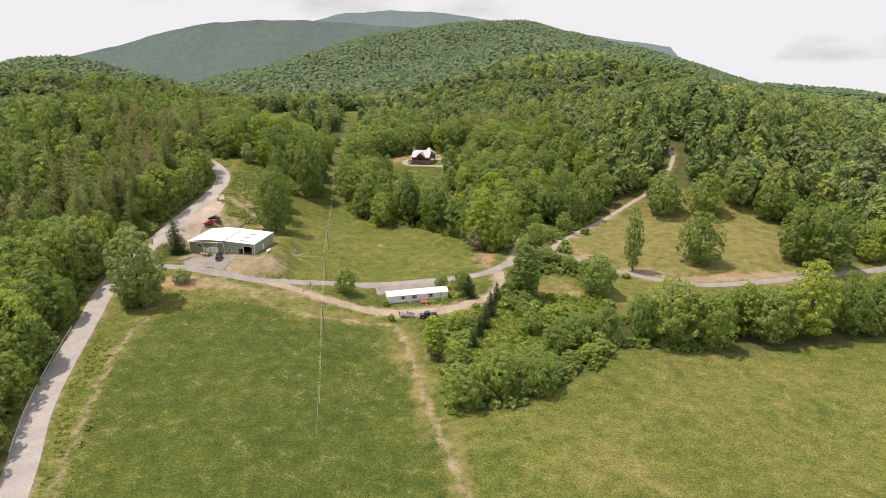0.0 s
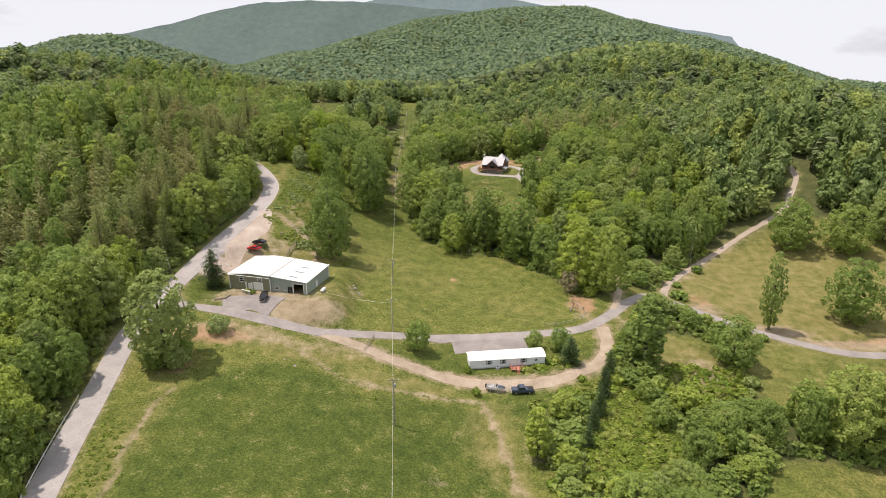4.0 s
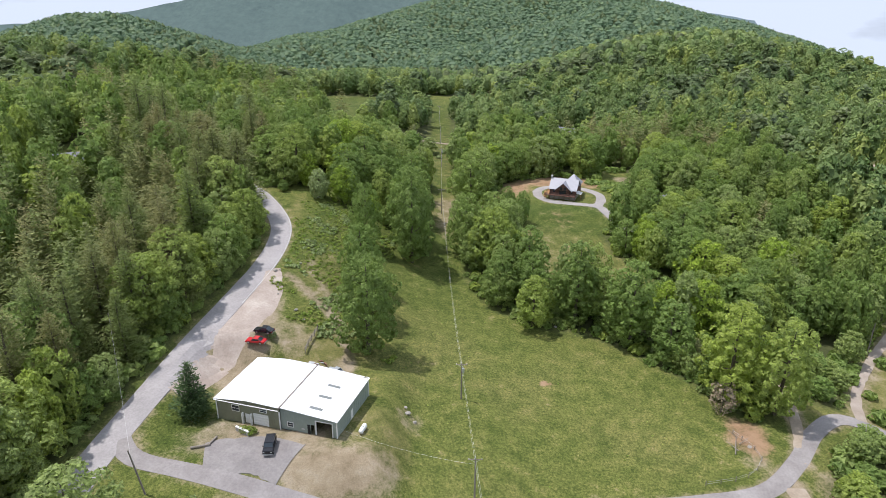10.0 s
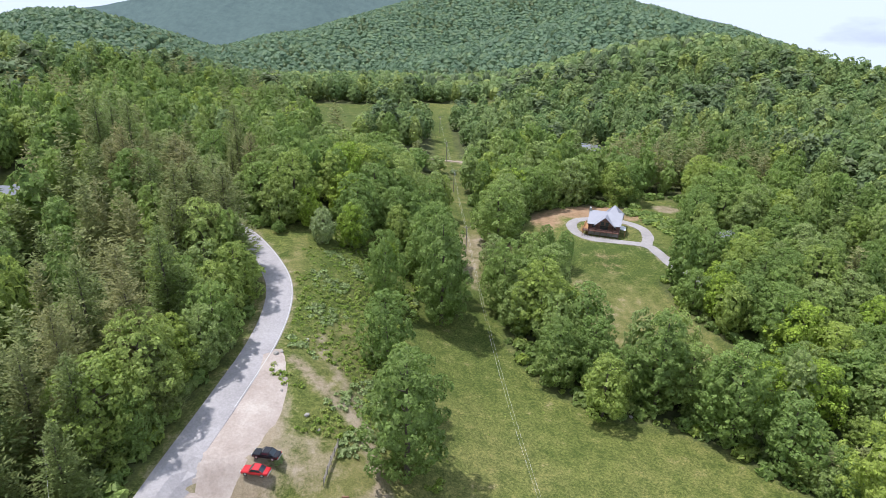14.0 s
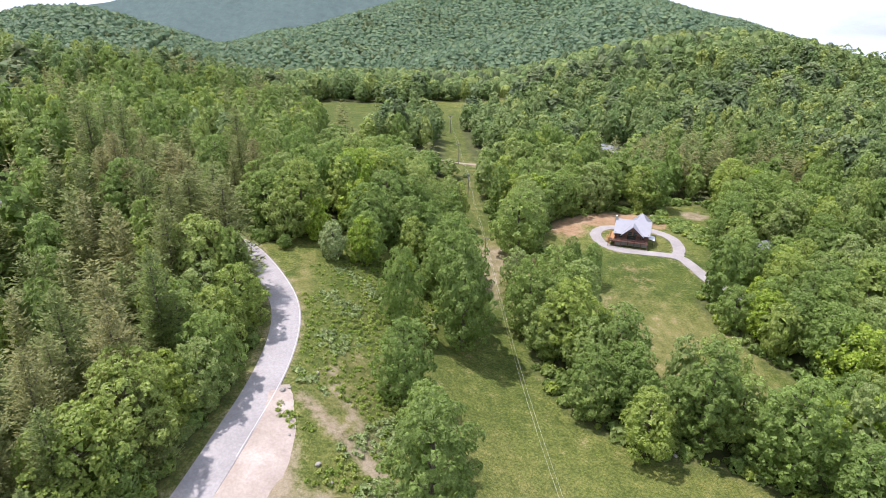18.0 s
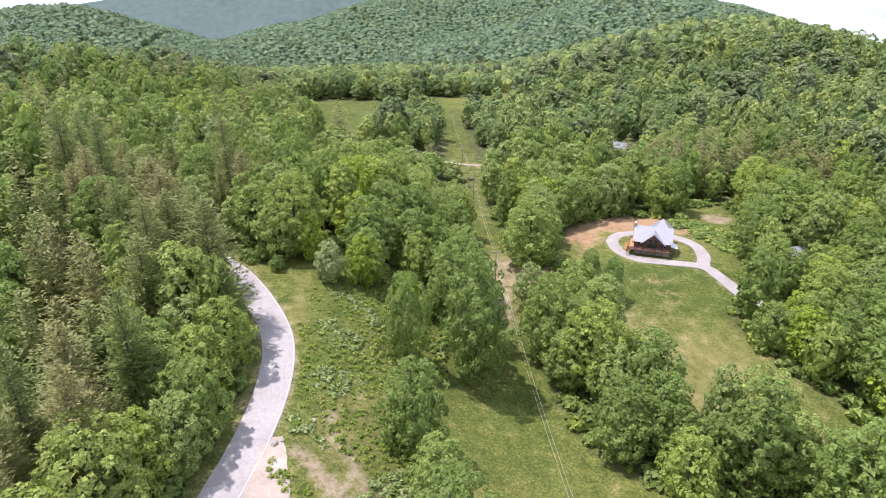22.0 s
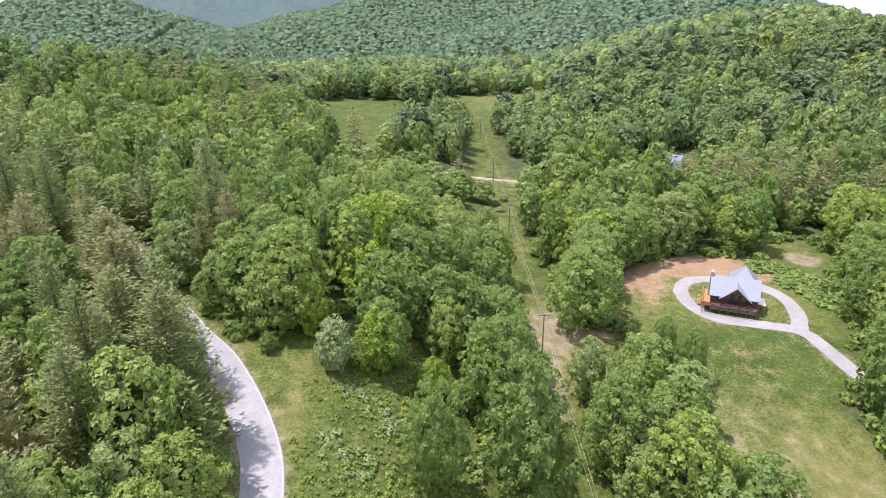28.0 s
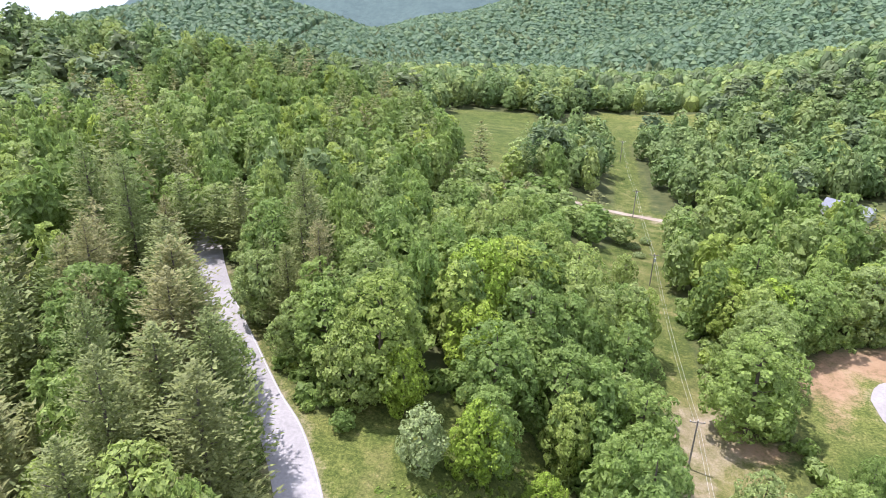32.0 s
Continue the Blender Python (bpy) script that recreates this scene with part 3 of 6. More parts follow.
# ---- the far blue mountain, a backdrop beyond all woods ----
def far_mountain(name, cx, cy, reach, crest, low, seed, color, haze_glow):
    """A long wooded mountain far off, with spurs down its face; crest holds (share of its length, height)."""
    nx, ny = 150, 26
    at, top = zip(*crest)
    u = np.linspace(0, 1, nx)
    tops = np.interp(u, at, top) + 3.0 * np.sin(u * 31 + seed) + 1.6 * np.sin(u * 83 + 2 * seed) + 0.8 * np.sin(u * 190)
    verts = []
    for k in range(ny):
        v = k / (ny - 1)
        spur = 60 * np.sin(u * 40 + 3 * v + seed) * v * (1 - v) * 2 + 26 * np.sin(u * 97 - 2 * v) * v * (1 - v) * 2
        x = cx + (u - 0.5) * reach
        y = cy - 900 * v + spur
        z = tops + (low - tops) * v**0.9
        verts += np.stack([x, y, z], -1).tolist()
    faces = [(k * nx + i, (k + 1) * nx + i, (k + 1) * nx + i + 1, k * nx + i + 1) for k in range(ny - 1) for i in range(nx - 1)]
    me = bpy.data.meshes.new(name)
    me.from_pydata(verts, [], faces)
    for p in me.polygons:
        p.use_smooth = True
    m, n, l, b = material(name)
    co = n.new("ShaderNodeTexCoord").outputs["Object"]
    c = ramp(n, l, noise_node(n, l, 0.03, 6, 0.7, co), (0.3, tuple(0.75 * v for v in color)), (0.7, tuple(1.2 * v for v in color)))
    l.new(c, b.inputs["Base Color"])
    b.inputs["Roughness"].default_value = 1.0
    b.inputs["Specular IOR Level"].default_value = 0.0
    # blue emission imitates haze; the mountain itself gives no light
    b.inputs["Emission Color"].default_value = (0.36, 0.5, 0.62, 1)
    b.inputs["Emission Strength"].default_value = haze_glow
    bump(n, l, b, noise_node(n, l, 0.05, 5, 0.7, co), 0.8, 14.0)
    me.materials.append(m)
    return tagged(new(name, me), "distant hazy blue wooded mountain ridge", "mountain", kind="structure")


# bluish base colours and emission carry the distance haze of both ridges
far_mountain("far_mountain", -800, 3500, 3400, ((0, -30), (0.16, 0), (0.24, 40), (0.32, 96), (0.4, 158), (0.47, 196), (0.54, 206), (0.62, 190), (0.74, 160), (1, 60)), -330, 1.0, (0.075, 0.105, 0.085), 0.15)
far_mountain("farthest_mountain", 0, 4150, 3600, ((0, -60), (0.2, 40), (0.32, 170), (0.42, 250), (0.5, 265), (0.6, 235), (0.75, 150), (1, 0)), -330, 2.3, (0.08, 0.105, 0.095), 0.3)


# ---- roads ----
def ribbon(points, width, lift, crown=0.06, step=2.0, wander=0.0, seed=1):
    """A strip laid on the land along a line, with a raised middle and edges let into the ground."""
    bm = bmesh.new()
    pts, rng, rows_ = along(points, step), random.Random(seed), []
    for k, p in enumerate(pts):
        way = (pts[min(k + 1, len(pts) - 1)] - pts[max(k - 1, 0)]).normalized()
        side = Vector((way.y, -way.x, 0))
        row = []
        for s, h in ((-1.0, -0.3), (-0.985, 0.0), (-0.5, crown * 0.7), (0, crown), (0.5, crown * 0.7), (0.985, 0.0), (1.0, -0.3)):
            w = width / 2 * s + (rng.uniform(-wander, wander) if abs(s) > 0.9 else 0)
            q = p + side * w
            row.append(bm.verts.new((q.x, q.y, z_at(q.x, q.y) + lift + h)))
        rows_.append(row)
    for a, b in zip(rows_, rows_[1:]):
        for k in range(6):
            bm.faces.new((a[k], a[k + 1], b[k + 1], b[k]))
    bmesh.ops.recalc_face_normals(bm, faces=bm.faces)
    return bm


def road_material(name, lo, mid, hi):
    m, n, l, b = material(name)
    co = n.new("ShaderNodeTexCoord").outputs["Object"]
    a, c, d = noise_node(n, l, 0.22, 5, 0.6, co), noise_node(n, l, 2.2, 4, 0.6, co), noise_node(n, l, 30, 2, 0.5, co)
    base = ramp(n, l, a, (0.3, lo), (0.55, mid), (0.75, hi))
    base = blend(n, l, 0.7, base, ramp(n, l, c, (0.3, (0.78, 0.78, 0.78)), (0.7, (1.12, 1.12, 1.12))), "MULTIPLY")
    l.new(base, b.inputs["Base Color"])
    b.inputs["Roughness"].default_value = 0.9
    bump(n, l, b, d, 0.4, 0.02)
    return m


ASPHALT = road_material("worn_asphalt", (0.29, 0.27, 0.268), (0.345, 0.322, 0.32), (0.385, 0.36, 0.355))
GREY_LANE = road_material("old_tarmac", (0.19, 0.172, 0.168), (0.25, 0.23, 0.222), (0.31, 0.29, 0.275))
GRAVEL = road_material("gravel", (0.26, 0.205, 0.15), (0.35, 0.285, 0.22), (0.42, 0.36, 0.29))
PINK = road_material("pinkish_gravel", (0.32, 0.26, 0.22), (0.4, 0.335, 0.29), (0.47, 0.41, 0.36))
YARD_GRAVEL = road_material("yard_gravel", (0.3, 0.245, 0.2), (0.37, 0.31, 0.26), (0.44, 0.38, 0.32))
LANE_TAR = road_material("pale_tarmac", (0.225, 0.203, 0.197), (0.28, 0.257, 0.249), (0.335, 0.31, 0.3))
PALE = road_material("pale_gravel", (0.27, 0.247, 0.24), (0.325, 0.3, 0.29), (0.365, 0.34, 0.33))


def road(name, pts, width, mat, label, lift=0.12, **more):
    return tagged(part(name, ribbon(pts, width, lift, **more), mat), label, name.split("_")[-1], kind="structure")


road("county_road", ROAD, 6.2, ASPHALT, "worn pale asphalt country road curving along the wood", lift=0.045)
def edge_line(points, off):
    pts = along(points, 2.0)
    out = []
    for k, p in enumerate(pts):
        way = (pts[min(k + 1, len(pts) - 1)] - pts[max(k - 1, 0)]).normalized()
        out.append((p.x + way.y * off, p.y - way.x * off))
    return out


ROAD_PAINT = plain("road_paint", (0.58, 0.57, 0.55), 0.7, spread=0.2, scale=0.7)
for off_ in (2.8,):
    tagged(part("road_line", ribbon(edge_line(ROAD[11:20], off_), 0.09, 0.075, crown=0.004), ROAD_PAINT), "worn white edge line painted on the road", "road line", kind="structure")
road("side_lane", LANE, 3.7, LANE_TAR, "narrow grey tarmac lane past the shop and the mobile home", lift=0.035)
road("dirt_lane", DIRT, 3.7, GRAVEL, "tan dirt and gravel lane round the mobile home", lift=0.02, wander=0.3)
road("creek_lane", CREEK_TRACK, 2.6, GRAVEL, "rutted gravel track down to the creek", lift=0.02, wander=0.2)
road("hill_lane", HILL_TRACK, 2.3, YARD_GRAVEL, "narrow track climbing along the edge of the pasture", lift=0.03, wander=0.2)
road("gravel_drive", DRIVE, 3.7, PALE, "pale gravel drive looping round the log cabin", lift=0.03, wander=0.15)
road("far_lane", FAR_LANE, 2.6, GRAVEL, "pale dirt lane crossing the cleared strip", lift=0.1, wander=0.2)


# ---- trees ----
def lobed_crown(rng, tall, wide, base, lobes, count, size, droop=0.0, three=False, stray=0.34, up=0.12):
    """Leaf clumps on a domed crown that is built of many round tufts: corners as (n, 3, 3). The crown runs from base to tall."""
    g = np.random.RandomState(rng.randrange(1 << 30))
    mid, half = base + (tall - base) * 0.46, (tall - base) / 2
    many = int(max(min(lobes * 6, count / 14), 14))
    k = np.arange(many) + 0.5
    t = 1 - 2 * k / many + g.normal(scale=0.06, size=many)
    t = np.clip(t, -0.95, 0.97)
    a = k * 2.399963 + g.normal(scale=0.35, size=many)
    # broad swellings of the whole crown, so that no two sides are alike
    swell = 1 + 0.13 * np.sin(2 * a + rng.uniform(0, 6)) + 0.1 * np.sin(3 * a + 4 * t + rng.uniform(0, 6)) + g.normal(scale=0.09, size=many)
    room = np.sqrt(1 - np.abs(t) ** 2.4) * (1.0 - 0.1 * t)
    step = 1.75 / math.sqrt(many)
    rs = step * wide / 2 * g.uniform(0.8, 1.3, many)
    cs = np.stack([np.cos(a) * room * swell * wide * (0.5 - step * 0.62), np.sin(a) * room * swell * wide * (0.5 - step * 0.62), mid + np.where(t > 0, tall - mid, mid - base) * t * (0.9 + 0.1 * swell) - np.where(t > 0, rs * 0.7, -rs * 0.5)], 1)
    pick = g.choice(many, count * 3, p=rs**2 / (rs**2).sum())
    outw = cs - [0, 0, mid - 0.25 * half]
    outw /= np.linalg.norm(outw, axis=1)[:, None]
    n = g.normal(size=(count * 3, 3)) + outw[pick] * 0.9 + [0, 0, 0.25]
    n /= np.linalg.norm(n, axis=1)[:, None]
    p = cs[pick] + n * (rs[pick] * g.uniform(0.8, 1.12, count * 3))[:, None] * [1, 1, 0.85]
    deep = (np.linalg.norm((p[:, None] - cs[None]) / [1, 1, 0.85], axis=2) / rs[None] < 0.74).any(1)
    keep = np.flatnonzero(~deep)[: int(count * 0.9)]
    core = int(count * 0.1)
    p, n = p[keep], n[keep] + [0, 0, up] + g.normal(scale=stray, size=(len(keep), 3))
    n[:, 2] -= droop
    s = size * g.uniform(0.6, 1.3, (len(keep), 1))
    # a few broad inner sprays behind the tufts
    d = g.normal(size=(core, 3))
    d /= np.linalg.norm(d, axis=1)[:, None]
    p = np.concatenate([p, d * [wide * 0.33, wide * 0.33, half * 0.72] + [0, 0, mid]])
    n = np.concatenate([n, d + g.normal(scale=0.25, size=(core, 3))])
    s = np.concatenate([s, size * 2.1 * g.uniform(0.8, 1.2, (core, 1))])
    n /= np.linalg.norm(n, axis=1)[:, None]
    u = np.cross(n, g.normal(size=(len(p), 3)))
    u /= np.linalg.norm(u, axis=1)[:, None]
    v = np.cross(n, u)
    f = g.uniform(0.65, 1.0, (len(p), 3, 1))
    sag = n * s * 0.16
    return np.stack([p + u * s * f[:, 0] * 1.1 - sag, p - u * s * 0.6 + v * s * f[:, 1], p - u * s * 0.6 - v * s * f[:, 2]], 1)


def conifer_crown(rng, tall, wide, base, whorls, per, size, ragged=0.3, flat=0.25):
    """Upswept sprays of needles on whorls of boughs: corners as (n, 3, 3)."""
    g = np.random.RandomState(rng.randrange(1 << 30))
    out = []
    for k in range(whorls):
        t = k / (whorls - 1)
        z = base + (tall - base) * t
        reach = wide / 2 * (1 - t) ** 0.52 * g.uniform(1 - ragged, 1 + ragged * 0.4) + 0.25
        if t < 0.15:
            reach *= 0.75
        boughs = max(5, int(7 - 2 * t))
        for b in range(boughs):
            a = math.tau * (b + g.uniform(-0.4, 0.4)) / boughs + k * 1.1
            long_ = reach * g.uniform(0.65, 1.15)
            m = max(2, int(per * long_ / (wide / 2) + 1))
            r = (np.arange(m) + g.uniform(0.2, 0.9, m)) / m * long_
            side = g.normal(scale=0.16 * long_ + 0.12, size=m)
            ca, sa = math.cos(a), math.sin(a)
            rise = flat * r * (t - 0.35) + g.normal(scale=0.22, size=m) - 0.02 * r * r / max(wide / 10, 0.5)
            p = np.stack([r * ca - side * sa, r * sa + side * ca, z + rise], 1)
            way = np.array([ca, sa, 0.1]) + g.normal(scale=0.35, size=(m, 3))
            way /= np.linalg.norm(way, axis=1)[:, None]
            acr = np.cross(way, np.array([0, 0, 1.0]) + g.normal(scale=0.5, size=(m, 3)))
            acr /= np.linalg.norm(acr, axis=1)[:, None]
            s = size * g.uniform(0.7, 1.3, (m, 1)) * (1 - 0.35 * t)
            lift = np.array([0, 0, 0.38])
            out.append(np.stack([p + (way + lift) * s * 1.15, p - way * s * 0.7 + acr * s * 0.5, p - way * s * 0.7 - acr * s * 0.5], 1))
    return np.concatenate(out)


def leaf_mesh(name, corners, mat, tint=None):
    """A mesh of loose leaf clumps, each with three or four corners."""
    me = bpy.data.meshes.new(name)
    k, c = corners.shape[:2]
    me.vertices.add(c * k)
    me.vertices.foreach_set("co", np.ascontiguousarray(corners, np.float32).ravel())
    me.loops.add(c * k)
    me.loops.foreach_set("vertex_index", np.arange(c * k, dtype=np.int32))
    me.polygons.add(k)
    me.polygons.foreach_set("loop_start", np.arange(0, c * k, c, dtype=np.int32))
    if tint is not None:
        me.attributes.new("tint", "FLOAT", "POINT").data.foreach_set("value", np.repeat(tint, c).astype(np.float32))
    me.materials.append(mat)
    me.update(calc_edges=True)
    return me


def trunk_mesh(rng, tall, girth, limbs, spread, first=0.3):
    bm = bmesh.new()
    bend = [(0, 0, -0.6), (rng.uniform(-0.1, 0.1), rng.uniform(-0.1, 0.1), tall * 0.3), (rng.uniform(-0.3, 0.3), rng.uniform(-0.3, 0.3), tall * 0.65), (0, 0, tall * 0.92)]
    tube(bend, [girth * 1.25, girth, girth * 0.6, girth * 0.12], 8, bm)
    for k in range(limbs):
        z, a = tall * (first + (0.8 - first) * (k + rng.random()) / limbs), rng.uniform(0, math.tau)
        r = spread * rng.uniform(0.45, 0.85) * (1 - 0.5 * (z / tall))
        end = (math.cos(a) * r, math.sin(a) * r, z + r * rng.uniform(0.35, 0.8))
        tube([(0, 0, z), (end[0] * 0.5, end[1] * 0.5, z + (end[2] - z) * 0.38), end], [girth * 0.4, girth * 0.24, girth * 0.06], 5, bm)
    me = bpy.data.meshes.new("trunk")
    bm.to_mesh(me)
    bm.free()
    me.materials.append(BARK)
    return me


def tree_kind(name, corners, mat, trunk, label, category="tree"):
    """The first of a kind of tree, kept far below the land's edge as a pattern until it is planted."""
    top = new(name)
    tagged(top, label, category)
    t, c = new("trunk", trunk), new("crown", leaf_mesh("crown", corners, mat))
    t.parent = c.parent = top
    return top


TREE_RNG = random.Random(7)
KINDS = defaultdict(list)


def broad(tall, wide, mat=BROAD, name="broadleaf_tree", label="leafy green broadleaf tree with a full rounded crown", low=0.03, lobes=24, dense=1.0, droop=0.0):
    r = TREE_RNG
    size = 0.18 + 0.0078 * tall
    count = int(dense * 2.3 * wide * (tall * (1 - low)) / (size * size))
    c = lobed_crown(r, tall, wide, tall * low, lobes, min(count, 5800 if tall > 15 else 4000), size, droop, True)
    return tree_kind(name, c, mat, trunk_mesh(r, tall, 0.018 * tall, 7, wide / 2), label), tall, wide


def needle(tall, wide, mat=NEEDLE, name="pine_tree", label="tall ragged white pine with grey-green needles", low=0.05, ragged=0.4, flat=0.3):
    r = TREE_RNG
    c = conifer_crown(r, tall, wide, tall * low, int(tall * 1.45), 62, 0.27 + 0.004 * tall, ragged, flat)
    return tree_kind(name, c, mat, trunk_mesh(r, tall, 0.013 * tall, 4, wide / 3), label), tall, wide


for t_, w_ in ((24, 14), (25, 15), (20, 15), (18, 13)):
    KINDS["big"].append(broad(t_, w_))
for t_, w_ in ((13, 10), (11, 10), (14, 11)):
    KINDS["mid"].append(broad(t_, w_, label="leafy green broadleaf tree with an uneven crown", lobes=14))
for t_, w_ in ((6.5, 5.4), (7, 6.5)):
    KINDS["small"].append(broad(t_, w_, name="small_tree", label="small round green tree with foliage to the ground", low=0.08, lobes=9))
for t_, w_ in ((26, 11), (22, 7)):
    KINDS["slim"].append(broad(t_, w_, name="poplar_tree", label="tall slim broadleaf tree with foliage down its trunk", low=0.06, lobes=22))
KINDS["lime"].append(broad(12, 10, LIME, label="bright yellow-green young broadleaf tree", lobes=13))
KINDS["pale"].append(broad(10, 9, SILVER, label="pale silvery-green broadleaf tree", lobes=12))
KINDS["dead"].append(broad(9, 7, DEAD, name="dead_tree", label="grey leafless dead tree with a twiggy crown", lobes=9, dense=0.35))
for t_, w_ in ((25, 13), (22, 12), (18, 10.5), (28, 14)):
    KINDS["pine"].append(needle(t_, w_))
KINDS["spruce"].append(needle(12, 7.4, SPRUCE, "spruce_tree", "dark blue-green cone-shaped spruce", 0.04, 0.12, 0.1))
KINDS["spruce"].append(needle(8, 5.6, SPRUCE, "spruce_tree", "dark blue-green cone-shaped spruce", 0.03, 0.12, 0.1))
for t_, w_ in ((3.2, 4.2), (2.4, 3.4)):
    KINDS["bush"].append(broad(t_, w_, WEED, "bush", "dense green bush with foliage to the ground", 0.0, 7, 1.0))
KINDS["silver_bush"].append(broad(4.2, 6.5, SILVER, "bush", "wide silvery-green bush on the bank", 0.0, 9))
for some in KINDS.values():
    for top, *_ in some:
        top["category"] = "bush" if top.name.startswith("bush") else "tree"
PLANTED = []
USED = set()


def plant(kind, x, y, tall=None, wide=None, turn=None, label="", group=""):
    r = TREE_RNG
    top, t0, w0 = min(KINDS[kind], key=lambda k: abs(k[1] - (tall or k[1])) + r.random() * 3.5)
    tall = tall or t0 * r.uniform(0.85, 1.12)
    wide = (1.45 if kind == "pine" else 0.95) * wide if wide else w0 * tall / t0
    sx = min(max(wide / w0, 0.62), 1.5)
    m = pose(x, y, z_at(x, y) - 0.05, r.uniform(-2, 2), r.uniform(-2, 2), r.uniform(0, 360) if turn is None else turn)
    if top in USED:
        ob = copy_thing(top, m)
    else:
        ob = top
        USED.add(top)
    ob.matrix_world = m @ Matrix.Diagonal((sx, sx * r.uniform(0.92, 1.08), tall / t0, 1))
    if label:
        tagged(ob, label)
    tagged(ob, group=group or ("bushes of the valley" if "bush" in kind else "pines beside the road" if kind == "pine" else "spruces" if kind == "spruce" else "broadleaf trees of the valley"))
    PLANTED.append((x, y, max(wide * 0.36, 1.5)))
    return ob


# single trees of the open land: kind, x, y, height, width
SINGLES = (
    ("big", -65, 114, 24, 15.5), ("spruce", -67, 155, 12, 9), ("small", -5, 133, 9, 8.5), ("small", 28, 137.5, 6, 5.6), ("small", 35.2, 136.3, 7, 7.2), ("spruce", 36.6, 129, 8, 7),
    ("big", -36, 182, 25, 15), ("big", -41, 212, 18, 12), ("big", -29, 237, 30, 15), ("big", -31, 252, 25, 13), ("big", -12, 249, 21, 13), ("big", -3, 239, 21, 16),
)
TREES_2 = (("mid", 5, 221, 12, 10), ("mid", 6, 209, 15, 13), ("slim", 18, 211, 25, 12), ("big", 23, 218, 21, 14), ("big", 31, 201, 24, 14), ("mid", 39, 194, 16, 15), ("big", 48, 178, 24, 16), ("big", 56, 172, 24, 14), ("dead", 44, 172, 9, 7), ("mid", 16, 213, 10, 6))
TREES_3 = (("slim", 104, 156, 26, 7), ("big", 134, 163, 22, 17), ("big", 140, 216, 21, 19), ("big", 157, 209, 20, 18), ("big", 176, 214, 21, 18), ("mid", 182, 198, 17, 14), ("big", 172, 160, 22, 15), ("big", 180, 152, 26, 18), ("slim", 56, 127, 22, 11), ("mid", 83, 134, 14, 15))
TREES_4 = (("big", 96, 101, 21, 17), ("big", 108, 98, 18, 13), ("slim", 122, 105, 19, 7), ("big", 129, 102, 18, 15), ("big", 144, 106, 25, 17), ("big", 157, 105, 21, 13), ("big", 168, 106, 19, 14), ("big", 182, 110, 22, 16), ("big", 198, 112, 20, 16), ("spruce", 39.5, 107.2, 9, 4.6))
TREES_5 = (("spruce", 42.3, 114.8, 9, 4.6), ("spruce", 34.5, 96.3, 6, 3.4), ("spruce", 36.9, 102.2, 7.5, 4), ("spruce", 45.2, 121.8, 9, 4.4), ("small", 52.5, 114, 6, 6), ("small", 52.6, 104, 7, 7), ("small", 61, 102, 6.5, 7), ("mid", 29, 68, 11, 11), ("mid", 38, 72, 13, 12), ("mid", 49, 72, 10, 10), ("mid", 65, 97, 10, 10), ("mid", 76, 100, 11, 10), ("slim", 23, 93, 13, 7), ("mid", 58, 92, 8, 9), ("mid", 50, 82, 8, 8))
TREES_6 = (("big", -43, 236, 20, 10), ("mid", -12.8, 267, 14, 9), ("mid", -37, 199, 15, 12), ("mid", 8.5, 271.5, 13, 6.5), ("mid", 3.5, 273.5, 14, 5.6), ("small", 5.5, 278, 9, 4.5), ("small", 14.2, 228.4, 3.6, 2.0), ("mid", 42, 252, 12, 10), ("lime", 47, 247, 14, 11), ("big", 52, 243, 16, 13), ("mid", -52, 260, 14, 10), ("pale", -61, 256, 10, 8.5), ("small", -78, 263.6, 5, 4.5), ("small", -73.6, 259, 4, 3.4), ("lime", -43.7, 257.7, 7, 5.5), ("small", -38.7, 254.8, 7, 5.5))
TREES_7 = (("mid", -86, 272, 12, 10), ("big", -77, 277, 15, 13), ("lime", -66, 265, 12, 8), ("lime", -53.5, 258, 13, 9.5), ("big", -53, 271, 17, 14), ("mid", -41, 268, 14, 9), ("big", -30, 274, 18, 13), ("mid", -27, 267.5, 14, 9), ("big", -9, 292, 21, 19), ("mid", -29, 347, 9, 7))
TREES_8 = (("pine", -90, 243, 25, 13), ("pine", -81, 236, 27, 13), ("pine", -86, 249, 24, 11), ("pine", -94, 258, 23, 11), ("pine", -103, 266, 22, 14), ("pine", -89, 227, 24, 10), ("pine", -90, 201, 24, 11), ("pine", -126, 278, 14, 9), ("pine", -122, 264, 17, 10), ("mid", -27, 312, 16, 8), ("mid", -39, 290, 17, 9), ("pine", -95, 253, 25, 12), ("mid", -93, 260, 13, 10), ("pine", -100, 262, 24, 12), ("mid", -85, 247, 12, 9), ("pine", -110, 274, 20, 11), ("mid", -97, 281, 14, 11), ("mid", -128, 306, 14, 11), ("mid", -121, 309, 13, 11))
for group in (SINGLES, TREES_2, TREES_3, TREES_4, TREES_5, TREES_6, TREES_7, TREES_8):
    for kind, x, y, tall, wide in group:
        plant(kind, x, y, tall, wide)
plant("silver_bush", -57, 128, 4.6, 7.5)
for x, y in ((-66.5, 110.5), (-62, 115.5), (-61.5, 111), (-67.5, 116)):
    plant("small", x, y, 6.5, 6.5)


